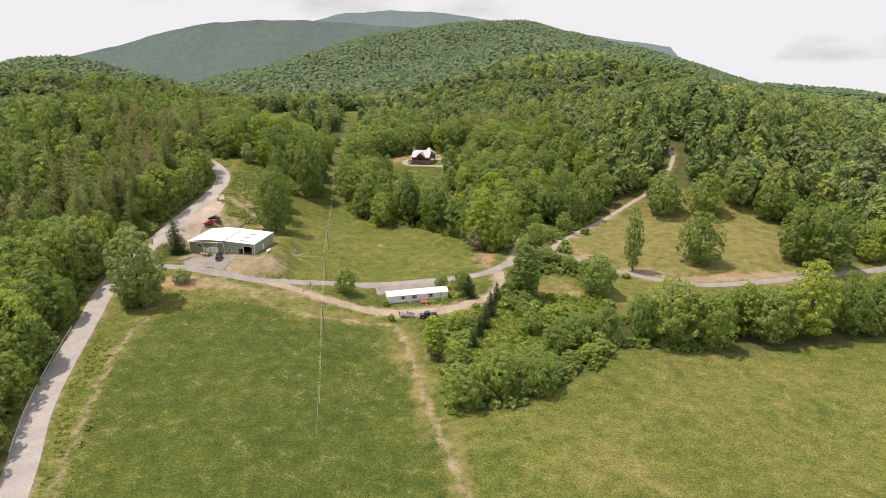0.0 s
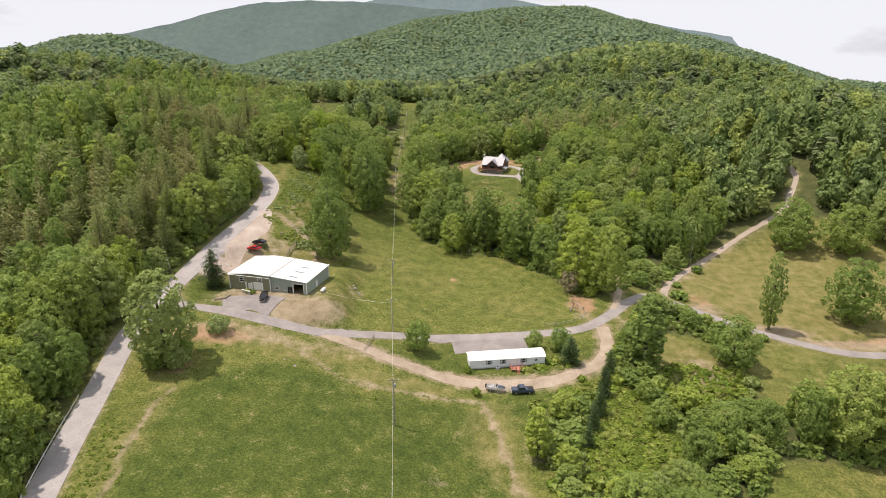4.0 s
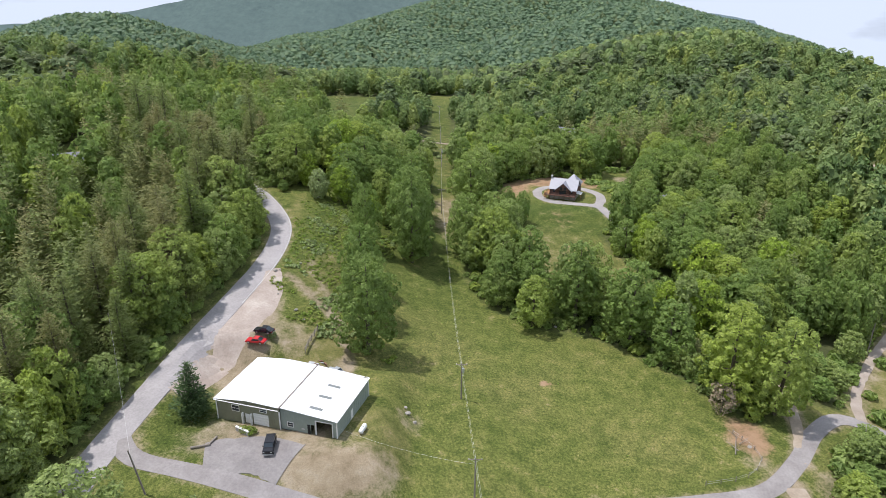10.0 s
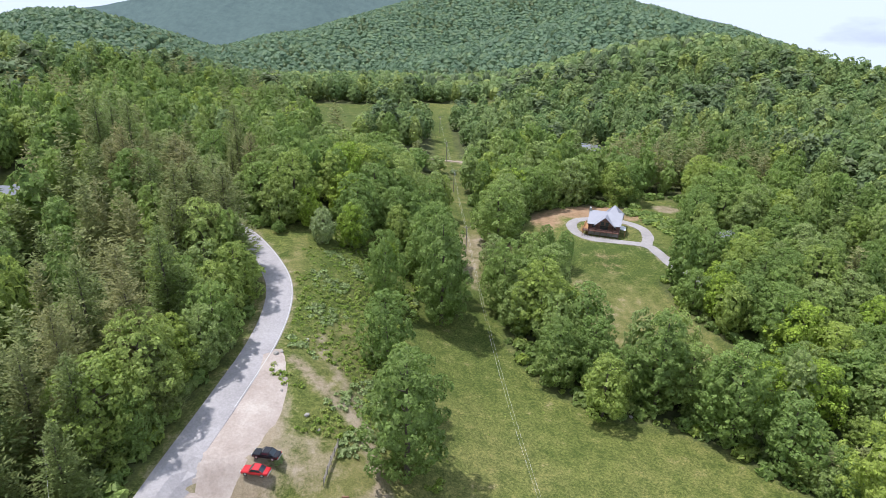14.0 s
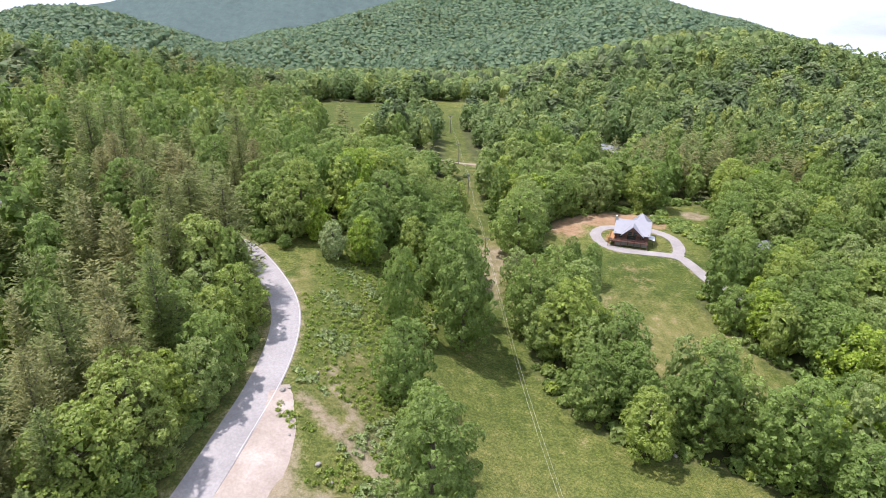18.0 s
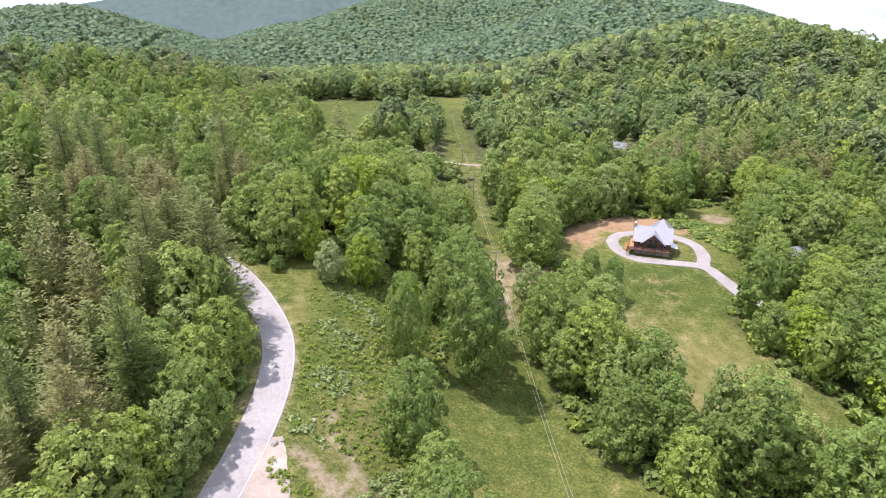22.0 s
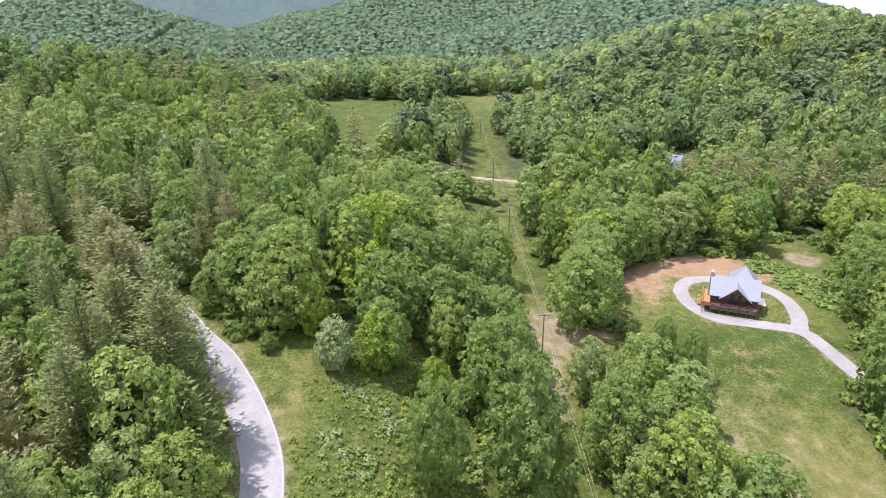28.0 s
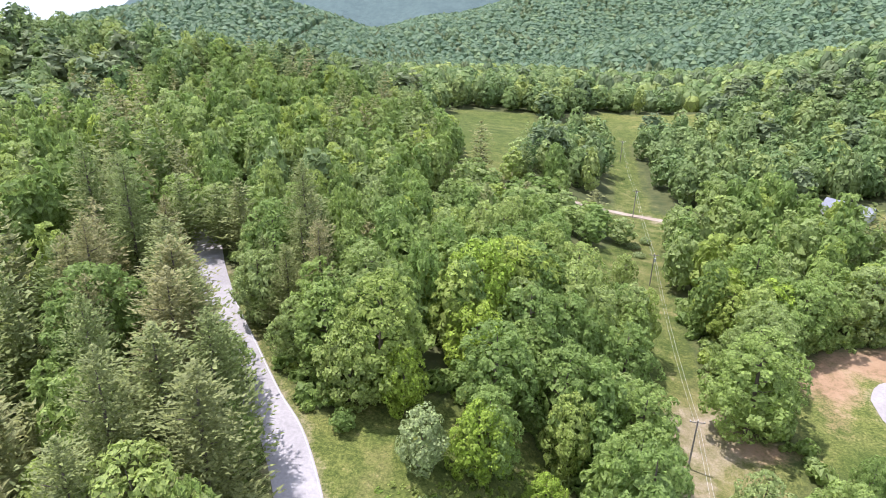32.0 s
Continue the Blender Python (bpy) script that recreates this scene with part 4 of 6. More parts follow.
# woods: the rows of trees nearest the camera's way are single things, the depth of the woods is one mass
def scatter(seed, x0, x1, y0, y1, gap):
    g = np.random.RandomState(seed)
    nx, ny = int((x1 - x0) / gap), int((y1 - y0) / gap)
    gx, gy = np.meshgrid(np.arange(nx), np.arange(ny))
    x = x0 + (gx + 0.5 + g.uniform(-0.42, 0.42, gx.shape)) * gap
    y = y0 + (gy + 0.5 + g.uniform(-0.42, 0.42, gx.shape)) * gap
    return x.ravel(), y.ravel(), g


def in_woods(x, y, grow):
    ok = ~open_land(x, y)
    for a, b in ((grow, 0), (-grow, 0), (0, grow), (0, -grow)):
        ok &= ~open_land(x + a, y + b)
    for px, py, r in PLANTED:
        ok &= np.hypot(x - px, y - py) > r
    return ok


def pine_share(x, y):
    """How likely a tree is a pine: mostly on the western slope and above the cabin."""
    west = ease((-78 - x) / 14) * ease((y - 135) / 40) * ease((330 - y) / 60) * 0.64 * ease((x + 150) / 30)
    cabin = 0.75 * np.exp(-(((x - 60) / 45) ** 2) - ((y - 365) / 28) ** 2)
    patch = 0.3 * ease(wobble(x, y, 47.0) * 1.6 - 0.35)
    return np.clip(west + cabin + patch, 0.04, 0.9)


# near rows
sx_, sy_, g_ = scatter(3, -130, -56, 22, 300, 7.0)
ok_ = in_woods(sx_, sy_, 1.3)
for x, y in zip(sx_[ok_], sy_[ok_]):
    d = float(off_line(np.array([x]), np.array([y]), ROAD)[0])
    if d < 24 and len(PLANTED) < 310:
        if g_.rand() < float(pine_share(np.array(x), np.array(y))):
            plant("pine", x, y, g_.uniform(20, 28) * (0.72 if d < 10 else 1.0))
        else:
            plant("mid" if g_.rand() < 0.55 else "big", x, y, g_.uniform(13, 22) * (0.7 if d < 10 else 1.0))
sx_, sy_, g_ = scatter(4, -60, 90, 205, 345, 8.0)
ok_ = in_woods(sx_, sy_, 2.5)
for x, y in zip(sx_[ok_], sy_[ok_]):
    if len(PLANTED) < 420:
        k = "lime" if g_.rand() < 0.08 else "big" if g_.rand() < 0.5 else "mid"
        plant(k, x, y, g_.uniform(12, 20))

def lumpy_crown(rng, tall, wide, fine, ragged, low, lump=0.32):
    """The leafy skin of a distant crown: a dome of many lobes, torn into separate clumps. Corners as (n, 3, 3)."""
    g = np.random.RandomState(rng.randrange(1 << 30))
    bm = bmesh.new()
    bmesh.ops.create_icosphere(bm, subdivisions=fine, radius=1.0)
    tri = np.array([[v.co for v in f.verts] for f in bm.faces])
    bm.free()
    lobes = g.normal(size=(16, 3))
    lobes /= np.linalg.norm(lobes, axis=1)[:, None]
    lobes[:, 2] = np.abs(lobes[:, 2]) * 0.8
    near = (tri[:, :, None] * lobes[None, None]).sum(-1).max(-1)
    r = 1.02 - lump + lump * np.clip((near - 0.68) / 0.32, 0, 1) ** 0.8
    tri = tri * r[..., None]
    tri = tri[tri[:, :, 2].mean(1) > low]
    mid = tri.mean(1, keepdims=True)
    far = np.linalg.norm(tri - mid, axis=2).max(1)[:, None, None]
    tri = mid + (tri - mid) * np.minimum(1.1, 1.1 * np.median(far) / far) * g.uniform(0.95, 1.15, (len(tri), 1, 1)) + g.normal(scale=ragged, size=tri.shape) + g.normal(scale=ragged, size=(len(tri), 1, 3))
    return tri * [wide / 2, wide / 2, tall * 0.5] + [0, 0, tall * 0.52]


WOOD_CROWNS = {}


def wood_crowns(level):
    """Crown patterns for the mass of the woods at a level of detail."""
    if level not in WOOD_CROWNS:
        r = random.Random(40 + level)
        sizes = ((1500, 0.56, 18), (310, 1.08, 10), None, None, (560, 0.88, 13))
        if level in (2, 3):
            fine, ragged = (2, 0.035) if level == 2 else (1, 0.05)
            WOOD_CROWNS[level] = (
                [lumpy_crown(r, t, w, fine, ragged, -0.6 if level == 2 else -0.4, 0.32 if level == 2 else 0.12) / [w, w, t] for t, w in ((17, 12), (18, 11), (15, 12), (19, 12), (16, 12))],
                [lumpy_crown(r, t, w, fine, ragged, -0.6 if level == 2 else -0.4, 0.32 if level == 2 else 0.12) / [w, w, t] for t, w in ((21, 10), (19, 9), (20, 9))],
            )
            return WOOD_CROWNS[level]
        n, size, lobes = sizes[level]
        WOOD_CROWNS[level] = (
            [lobed_crown(r, 1.0 * t, w, 0.05 * t, lobes, n, size, 0.0, True, 0.32, 0.08) / [w, w, t] for t, w in ((17, 12), (18, 11), (15, 12), (19, 12))],
            [conifer_crown(r, t, w, 0.15 * t, 22, 14, size * 1.05, 0.35) / [w, w, t] if level == 0 else conifer_crown(r, t, w, 0.1 * t, 16, 8, size * 0.85, 0.35) / [w, w, t] if level == 4 else lobed_crown(r, t, w, 0.05 * t, lobes, n, size, 0.0, True, 0.4, 0.1) / [w, w, t] for t, w in ((21, 10), (19, 9))],
        )
    return WOOD_CROWNS[level]


def growth(x, y):
    """How tall the trees grow, against the rest of the woods: young growth before the lane, the meadow and the far house."""
    out = np.ones(np.shape(x))
    for a, b, u, v, less in ((-52, 375, 34, 26, 0.55), (-68, 455, 30, 22, 0.3), (46, 402, 14, 14, 0.3), (-15, 500, 30, 20, 0.2)):
        out = out - less * np.exp(-(((x - a) / u) ** 4) - ((y - b) / v) ** 4)
    return out


def woods(name, seed, areas, gap, level, label, tall=(12, 20.5), skip=None):
    broad_c, needle_c, tints = [], [], ([], [])
    for k, (x0, x1, y0, y1) in enumerate(areas):
        x, y, g = scatter(seed + k, x0, x1, y0, y1, gap)
        ok = in_woods(x, y, 2.5 if level < 2 else 0)
        if skip is not None:
            ok &= ~skip(x, y)
        x, y = x[ok], y[ok]
        z, pine, grown = height(x, y), pine_share(x, y), growth(x, y)
        crowns = wood_crowns(level)
        for a, b, c, p, gr in zip(x, y, z, pine, grown):
            is_pine = g.rand() < p
            pat = crowns[1 if is_pine else 0]
            pat = pat[g.randint(len(pat))]
            h = g.uniform(*tall) * (1.15 if is_pine else 1.0) * gr
            w = gap * (g.uniform(1.0, 1.4) if level == 2 else g.uniform(1.35, 1.85) if level == 3 else g.uniform(1.0, 1.42)) if not is_pine else gap * (g.uniform(0.8, 1.1) if level in (2, 3) else g.uniform(1.35, 1.8))
            t = g.uniform(0, math.tau)
            s, co = math.sin(t), math.cos(t)
            q = pat * [w, w, h] - [0, 0, (0.0, 0.0, 0.3, 0.42, 0.0)[level] * h]
            q = np.stack([q[..., 0] * co - q[..., 1] * s + a, q[..., 0] * s + q[..., 1] * co + b, q[..., 2] + c], -1)
            (needle_c if is_pine else broad_c).append(q)
            tints[is_pine].append(np.full(len(q), g.rand()))
    obs = []
    # levels 1 to 3 take the leaf copies with haze in their colour
    for nm, cs, ts, mat in (("", broad_c, tints[0], (BROAD, HAZED_FOREST, HAZED_FOREST, HAZED_MOUNTAIN, BROAD)[level]), ("_pines", needle_c, tints[1], HAZED_PINE if level in (1, 2, 3) else NEEDLE)):
        if cs:
            ob = new(name + nm, leaf_mesh(name, np.concatenate(cs), mat, np.concatenate(ts)))
            obs.append(tagged(ob, label if not nm else label.replace("broadleaf", "pine"), "woods", kind="stuff"))
    return obs


def near_rows(x, y):
    return (x > -95) & (x < 90) & (y > 205) & (y < 345) & (x > -60)


def behind(x, y):
    """Land on the far sides of the crests."""
    return (height(x, y + 45) < height(x, y) - 16) & (y > 420)


woods("slope_wood", 105, [(-200, -128, 10, 330)], 7.2, 4, "broadleaf trees high on the wooded slope")
woods("west_wood", 100, [(-128, -58, 10, 330)], 7.0, 0, "broadleaf trees of the dense wood west of the road")
BRAMBLES = [(31, 84), (36, 104), (43, 122), (50, 118), (57, 108), (56, 94), (48, 86)]
woods("creek_thicket", 115, [(22, 84, 62, 205)], 5.2, 0, "broadleaf saplings and shrubs of the thicket along the creek", (3, 7.5), lambda x, y: inside(x, y, BRAMBLES))
woods("hedgerow", 117, [(84, 215, 94, 205)], 6.6, 0, "broadleaf trees of the hedgerow and the pasture's edge", (9, 17))
woods("east_wood", 110, [(-88, 120, 205, 345)], 7.4, 0, "broadleaf trees of the wood round the cabin and the creek")
woods("ridge_wood", 121, [(-215, -80, 345, 470), (-215, -128, 330, 345)], 7.6, 4, "broadleaf trees on the ridge west of the valley")
woods("cabin_wood", 125, [(-80, 125, 345, 420)], 7.6, 4, "broadleaf trees of the wood beyond the cabin")
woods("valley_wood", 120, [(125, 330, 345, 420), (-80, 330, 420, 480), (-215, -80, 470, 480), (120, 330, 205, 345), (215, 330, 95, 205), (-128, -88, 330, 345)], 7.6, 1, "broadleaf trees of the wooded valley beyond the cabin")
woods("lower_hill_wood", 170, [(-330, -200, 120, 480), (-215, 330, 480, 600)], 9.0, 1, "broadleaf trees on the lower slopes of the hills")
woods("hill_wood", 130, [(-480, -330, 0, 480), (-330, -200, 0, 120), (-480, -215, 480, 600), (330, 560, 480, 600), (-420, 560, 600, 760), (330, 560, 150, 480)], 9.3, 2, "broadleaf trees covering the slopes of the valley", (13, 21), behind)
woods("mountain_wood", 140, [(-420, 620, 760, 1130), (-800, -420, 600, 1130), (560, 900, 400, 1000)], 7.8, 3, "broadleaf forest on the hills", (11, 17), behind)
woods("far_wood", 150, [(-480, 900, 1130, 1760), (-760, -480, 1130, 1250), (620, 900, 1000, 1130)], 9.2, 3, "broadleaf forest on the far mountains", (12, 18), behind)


# ---- building materials ----
WHITE_ROOF = plain("white_metal_roof", (0.8, 0.81, 0.82), 0.4, spread=0.05, scale=0.5)
TRIM = plain("white_trim", (0.75, 0.75, 0.73), 0.5, spread=0.06)
OLIVE = plain("olive_siding", (0.2, 0.205, 0.14), 0.55, spread=0.1, scale=0.8)
SAGE = plain("sage_siding", (0.27, 0.315, 0.28), 0.5, spread=0.08, scale=0.8)
VINYL = plain("white_vinyl_siding", (0.72, 0.74, 0.77), 0.5, spread=0.06, scale=0.7)
SKIRT = plain("grey_skirting", (0.45, 0.46, 0.48), 0.6)
LOG = plain("log_wall", (0.145, 0.07, 0.05), 0.65, spread=0.25, scale=1.5, relief=0.01, grain=12)
TIMBER = plain("honey_timber", (0.46, 0.24, 0.1), 0.6, spread=0.2)
REDWOOD = plain("red_stained_deck", (0.42, 0.17, 0.12), 0.7, spread=0.15)
TIN = plain("grey_metal_roof", (0.27, 0.272, 0.31), 0.45, metal=0.0, spread=0.06, scale=0.6)
STONE = plain("grey_stone", (0.42, 0.4, 0.37), 0.85, spread=0.25, scale=4)
SHINGLE = plain("grey_shingles", (0.2, 0.21, 0.24), 0.8, spread=0.15, scale=2)
TEAL = plain("green_metal_roof", (0.1, 0.24, 0.2), 0.45)
DARK = plain("dark_interior", (0.02, 0.02, 0.02), 0.9)
PANEL = plain("translucent_roof_panel", (0.2, 0.22, 0.21), 0.3)
GLASS = plain("window_glass", (0.03, 0.04, 0.05), 0.08, spread=0.02)
CONCRETE = plain("concrete", (0.4, 0.385, 0.36), 0.85, spread=0.15)
# darkened concrete: the dimness inside the bay is put into its colour
SHADE_FLOOR = plain("shade_dark_floor", (0.07, 0.068, 0.065), 0.8)
POLE = plain("weathered_pole", (0.25, 0.22, 0.185), 0.85, spread=0.25)
METAL = plain("galvanised_metal", (0.55, 0.56, 0.57), 0.4, metal=0.6)
WIRE = plain("aluminium_wire", (0.62, 0.62, 0.6), 0.45, metal=0.3)
TYRE = plain("tyre_rubber", (0.02, 0.02, 0.02), 0.85)
RUST = plain("rusty_scrap", (0.22, 0.12, 0.07), 0.85, spread=0.35)
ROCK = plain("pale_rock", (0.34, 0.315, 0.28), 0.9, spread=0.25, scale=1.5, relief=0.03, grain=8)


def window(parent, x, y, z, w, h, turn=0.0, shutters=None, rim=None):
    """A framed window on a wall that faces -y before the turn; the place is the middle of its foot."""
    frame_bm = bmesh.new()
    for a, b, c, d in ((-w / 2 - 0.09, -w / 2, 0, h), (w / 2, w / 2 + 0.09, 0, h), (-w / 2 - 0.09, w / 2 + 0.09, h, h + 0.1), (-w / 2 - 0.09, w / 2 + 0.09, -0.1, 0), (-w / 2, w / 2, h / 2 - 0.03, h / 2 + 0.03)):
        box(a, b, -0.07, 0.03, c, d, 0, frame_bm)
    win = part("window", frame_bm, rim or TRIM, parent)
    win.matrix_local = pose(x, y, z, 0, 0, turn)
    part("pane", box(-w / 2, w / 2, -0.03, 0.0, 0, h), GLASS, win, "dark glass pane")
    if shutters:
        for s in (-1, 1):
            part("shutter", box(s * (w / 2 + 0.26) - 0.15, s * (w / 2 + 0.26) + 0.15, -0.06, 0.02, 0, h, 0.01), shutters, win)
    return win


def sheet(x0, x1, y0, y1, z00, z10, z11, z01, thick):
    """A flat metal sheet with the given heights at its four corners."""
    bm = bmesh.new()
    vs = [bm.verts.new((x, y, z + t)) for t in (0, thick) for x, y, z in ((x0, y0, z00), (x1, y0, z10), (x1, y1, z11), (x0, y1, z01))]
    for f in ((3, 2, 1, 0), (4, 5, 6, 7), (0, 1, 5, 4), (1, 2, 6, 5), (2, 3, 7, 6), (3, 0, 4, 7)):
        bm.faces.new([vs[k] for k in f])
    return bm


def seamed_roof(parent, label, x0, x1, y0, y1, z00, z10, z11, z01, thick, step=0.6, rib=0.05):
    """A sheet-metal roof slope with raised seams running along y."""
    roof_ = part("roof_slope", sheet(x0, x1, y0, y1, z00, z10, z11, z01, thick), WHITE_ROOF, parent, label)
    n = int((x1 - x0) / step)
    for k in range(1, n):
        u, v = (k / n) - 0.035 / (x1 - x0), (k / n) + 0.035 / (x1 - x0)
        za, zb, zc, zd = (z00 + (z10 - z00) * u + thick, z00 + (z10 - z00) * v + thick, z01 + (z11 - z01) * v + thick, z01 + (z11 - z01) * u + thick)
        part("seam", sheet(x0 + u * (x1 - x0), x0 + v * (x1 - x0), y0, y1, za, zb, zc, zd, rib), WHITE_ROOF, roof_)
    return roof_


def siding(x0, x1, y, z0, z1, openings=(), thick=0.14):
    """A wall along x whose outer face is y, with openings (xa, xb, za, zb) through it."""
    bm = bmesh.new()
    xs = sorted({x0, x1, *(v for o in openings for v in o[:2])})
    for a, b in zip(xs, xs[1:]):
        cuts = sorted((o[2], o[3]) for o in openings if o[0] < (a + b) / 2 < o[1])
        low = z0
        for c, d in cuts:
            if c > low:
                box(a, b, y, y + thick, low, c, 0, bm)
            low = d
        if z1 > low:
            box(a, b, y, y + thick, low, z1, 0, bm)
    return bm


def ribbed_wall(name, parent, mat, label, x0, x1, y, z0, z1, openings=(), thick=0.16, step=0.9):
    """A sheet-metal wall whose upright ribs are parts of it."""
    wall = part(name, siding(x0, x1, y, z0, z1, openings, thick), mat, parent, label)
    for k in range(1, int((x1 - x0) / step)):
        x = x0 + k * step
        if not any(o[0] - 0.05 < x < o[1] + 0.05 for o in openings):
            part("rib", box(x - 0.03, x + 0.03, y - 0.03, y, z0, z1), mat, wall)
    return wall


# ---- the metal shop ----
def build_shop():
    W1, W2, D, H = 13.6, 11.6, 15.4, 4.4
    top = root("metal_shop", pose(-62.0, 154.4, 13.2, 0, 0, -15.5), "low two-part metal shop with white roof and olive-green siding", "workshop")
    door_o, garage_o = (6.1, 7.1, 0.05, 2.15), (7.9, 11.2, 0.05, 2.6)
    w = ribbed_wall("front_wall", top, OLIVE, "olive-brown ribbed metal wall", 0, W1, 0, -0.6, H, (door_o, garage_o))
    g = part("garage_door", bmesh.new(), TRIM, top, "white sectional garage door")
    bm = bmesh.new()
    for k in range(4):
        box(7.9, 11.2, 0.06, 0.12, 0.05 + k * 0.64, 0.05 + k * 0.64 + 0.61, 0.012, bm)
    bm.to_mesh(g.data)
    bm.free()
    d = part("door", box(6.15, 7.05, 0.05, 0.1, 0.05, 2.12, 0.01), TRIM, top, "white steel door")
    part("handle", box(6.9, 6.97, 0.0, 0.06, 1.0, 1.06, 0.01), METAL, d)
    for x in (5.6, 7.45):
        part("jamb", box(x, x + 0.25, -0.5, 0.0, -0.3, 2.4, 0.02), TRIM, top)
    window(top, 4.2, -0.02, 2.4, 1.5, 1.2)
    window(top, 10.2, -0.02, 3.2, 1.4, 0.7)
    ribbed_wall("side_wall", top, OLIVE, "", -D, 0, 0, -0.6, H, ()).matrix_local = pose(0, 0, 0, 0, 0, -90)
    part("back_wall", box(0, W1 + W2, D - 0.16, D, -0.6, H - 0.2), OLIVE, top)
    part("gable", prism([(0.1, H), (W1 - 0.1, H), (W1 - 0.1, H + 0.55), (W1 * 0.5, H + 0.75)], 0.02, 0.14), OLIVE, top)
    seamed_roof(top, "bright white ribbed metal roof", -0.35, W1 * 0.5, -0.35, D + 0.3, H + 0.05, H + 0.8, H + 0.8, H + 0.05, 0.08)
    seamed_roof(top, "bright white ribbed metal roof", W1 * 0.5, W1 + 0.1, -0.35, D + 0.3, H + 0.8, H + 0.55, H + 0.55, H + 0.8, 0.08)
    part("fascia", box(-0.38, W1 + 0.05, -0.42, -0.36, H - 0.14, H + 0.02, 0.01), TRIM, top)
    # the newer half
    bay, small = (W1 + 7.4, W1 + 10.6, 0.0, 3.1), (W1 + 6.2, W1 + 7.0, 0.0, 2.1)
    y0, h0, h1 = 0.35, H + 0.42, H - 0.5
    ribbed_wall("front_wall", top, SAGE, "grey-green ribbed metal wall", W1, W1 + W2, y0, -0.6, H - 0.55, (bay, small))
    part("gable", prism([(W1, H - 0.55), (W1 + W2, H - 0.55), (W1 + W2, H - 0.5), (W1, h0)], y0 + 0.02, y0 + 0.14), SAGE, top)
    ribbed_wall("end_wall", top, SAGE, "grey-green ribbed metal wall", 0, D - y0, 0, -0.6, H - 0.52, ((6.2, 7.2, 0.05, 2.1),)).matrix_local = pose(W1 + W2, y0, 0, 0, 0, 90)
    part("side_door", box(W1 + W2 - 0.05, W1 + W2 + 0.02, y0 + 6.22, y0 + 7.18, 0.06, 2.1, 0.01), TRIM, top, "white side door")
    for x, wdt in ((bay[0] - 0.2, 0.2), (bay[1], 0.2)):
        part("bay_post", box(x, x + wdt, y0 - 0.06, y0 + 0.2, -0.2, 3.3, 0.01), TRIM, top)
    part("bay_lintel", box(bay[0] - 0.2, bay[1] + 0.2, y0 - 0.06, y0 + 0.2, 3.1, 3.3, 0.01), TRIM, top)
    part("open_door", box(small[0] - 0.6, small[0] - 0.05, y0 - 0.12, y0 - 0.06, 0, 2.1, 0.01), DARK, top, "dark sliding door left open")
    window(top, W1 + 2.0, y0 - 0.02, 0.9, 1.1, 0.9)
    part("vent", box(W1 + 4.3, W1 + 4.9, y0 - 0.05, y0, 0.7, 1.0, 0.01), METAL, top)
    # near-black partition and floor paint the shade within the open bay
    part("partition", box(W1 - 0.1, W1 + 0.1, 0.4, D - 0.3, -0.3, H), DARK, top)
    part("floor_slab", box(0.2, W1 + W2 - 0.2, 0.2, D - 0.2, -0.5, 0.03), SHADE_FLOOR, top)
    seamed_roof(top, "bright white ribbed metal roof", W1 + 0.14, W1 + W2 + 0.35, y0 - 0.4, D + 0.3, h0 + 0.05, h1 + 0.05, h1 + 0.05, h0 + 0.05, 0.08)
    part("roof_joint", box(W1 + 0.04, W1 + 0.3, -0.38, D + 0.32, H + 0.3, H + 0.66, 0.02), POLE, top, "dark flashing between the two roofs")
    for k in range(3):
        x, y = W1 + 6.6, 2.3 + 3.9 * k
        z = h0 + (h1 - h0) * (6.6 / W2)
        p = part("skylight", box(-1.3, 1.3, -0.3, 0.3, 0, 0.06, 0.01), PANEL, top, "dark translucent roof light")
        p.matrix_local = pose(x, y, z + 0.2, 0, math.degrees(math.atan2(h0 - h1, W2)), 0)
    for x, y in ((0, 0), (W1, 0), (W1 + W2, y0), (W1 + W2, D), (0, D)):
        part("corner_trim", box(x - 0.1, x + 0.1, y - 0.1, y + 0.1, -0.5, H - 0.5, 0.01), TRIM, top)
    part("gutter", tube([(-0.2, -0.45, H - 0.05), (W1, -0.45, H - 0.05)], 0.08, 6), TRIM, top)


build_shop()
wall_ = root("retaining_wall", pose(-57, 150.2, 13.2, 0, 0, -30), "low white retaining wall beside the shop door", "wall")
part("coping", box(-0.3, 3.2, -0.2, 0.25, 0.9, 1.05, 0.03), TRIM, wall_)
part("wall", box(-0.25, 3.1, -0.15, 0.2, -0.4, 0.9, 0.02), CONCRETE, wall_)
pad_ = tagged(part("tarmac_apron", ribbon(APRON, 9.5, 0.03, wander=0.25, step=1.2), GREY_LANE), "cracked grey tarmac apron in front of the shop", "apron", kind="structure")
pad_ = tagged(part("gravel_verge", ribbon(VERGE, 8.2, -0.05, crown=0.13, wander=0.2, step=1.6), PINK), "pale gravel pull-off beside the road", "verge", kind="structure")
pad_ = tagged(part("parking_pad", ribbon(PAD, 7.0, 0.02, wander=0.1), GREY_LANE), "grey tarmac parking pad behind the mobile home", "pavement", kind="structure")


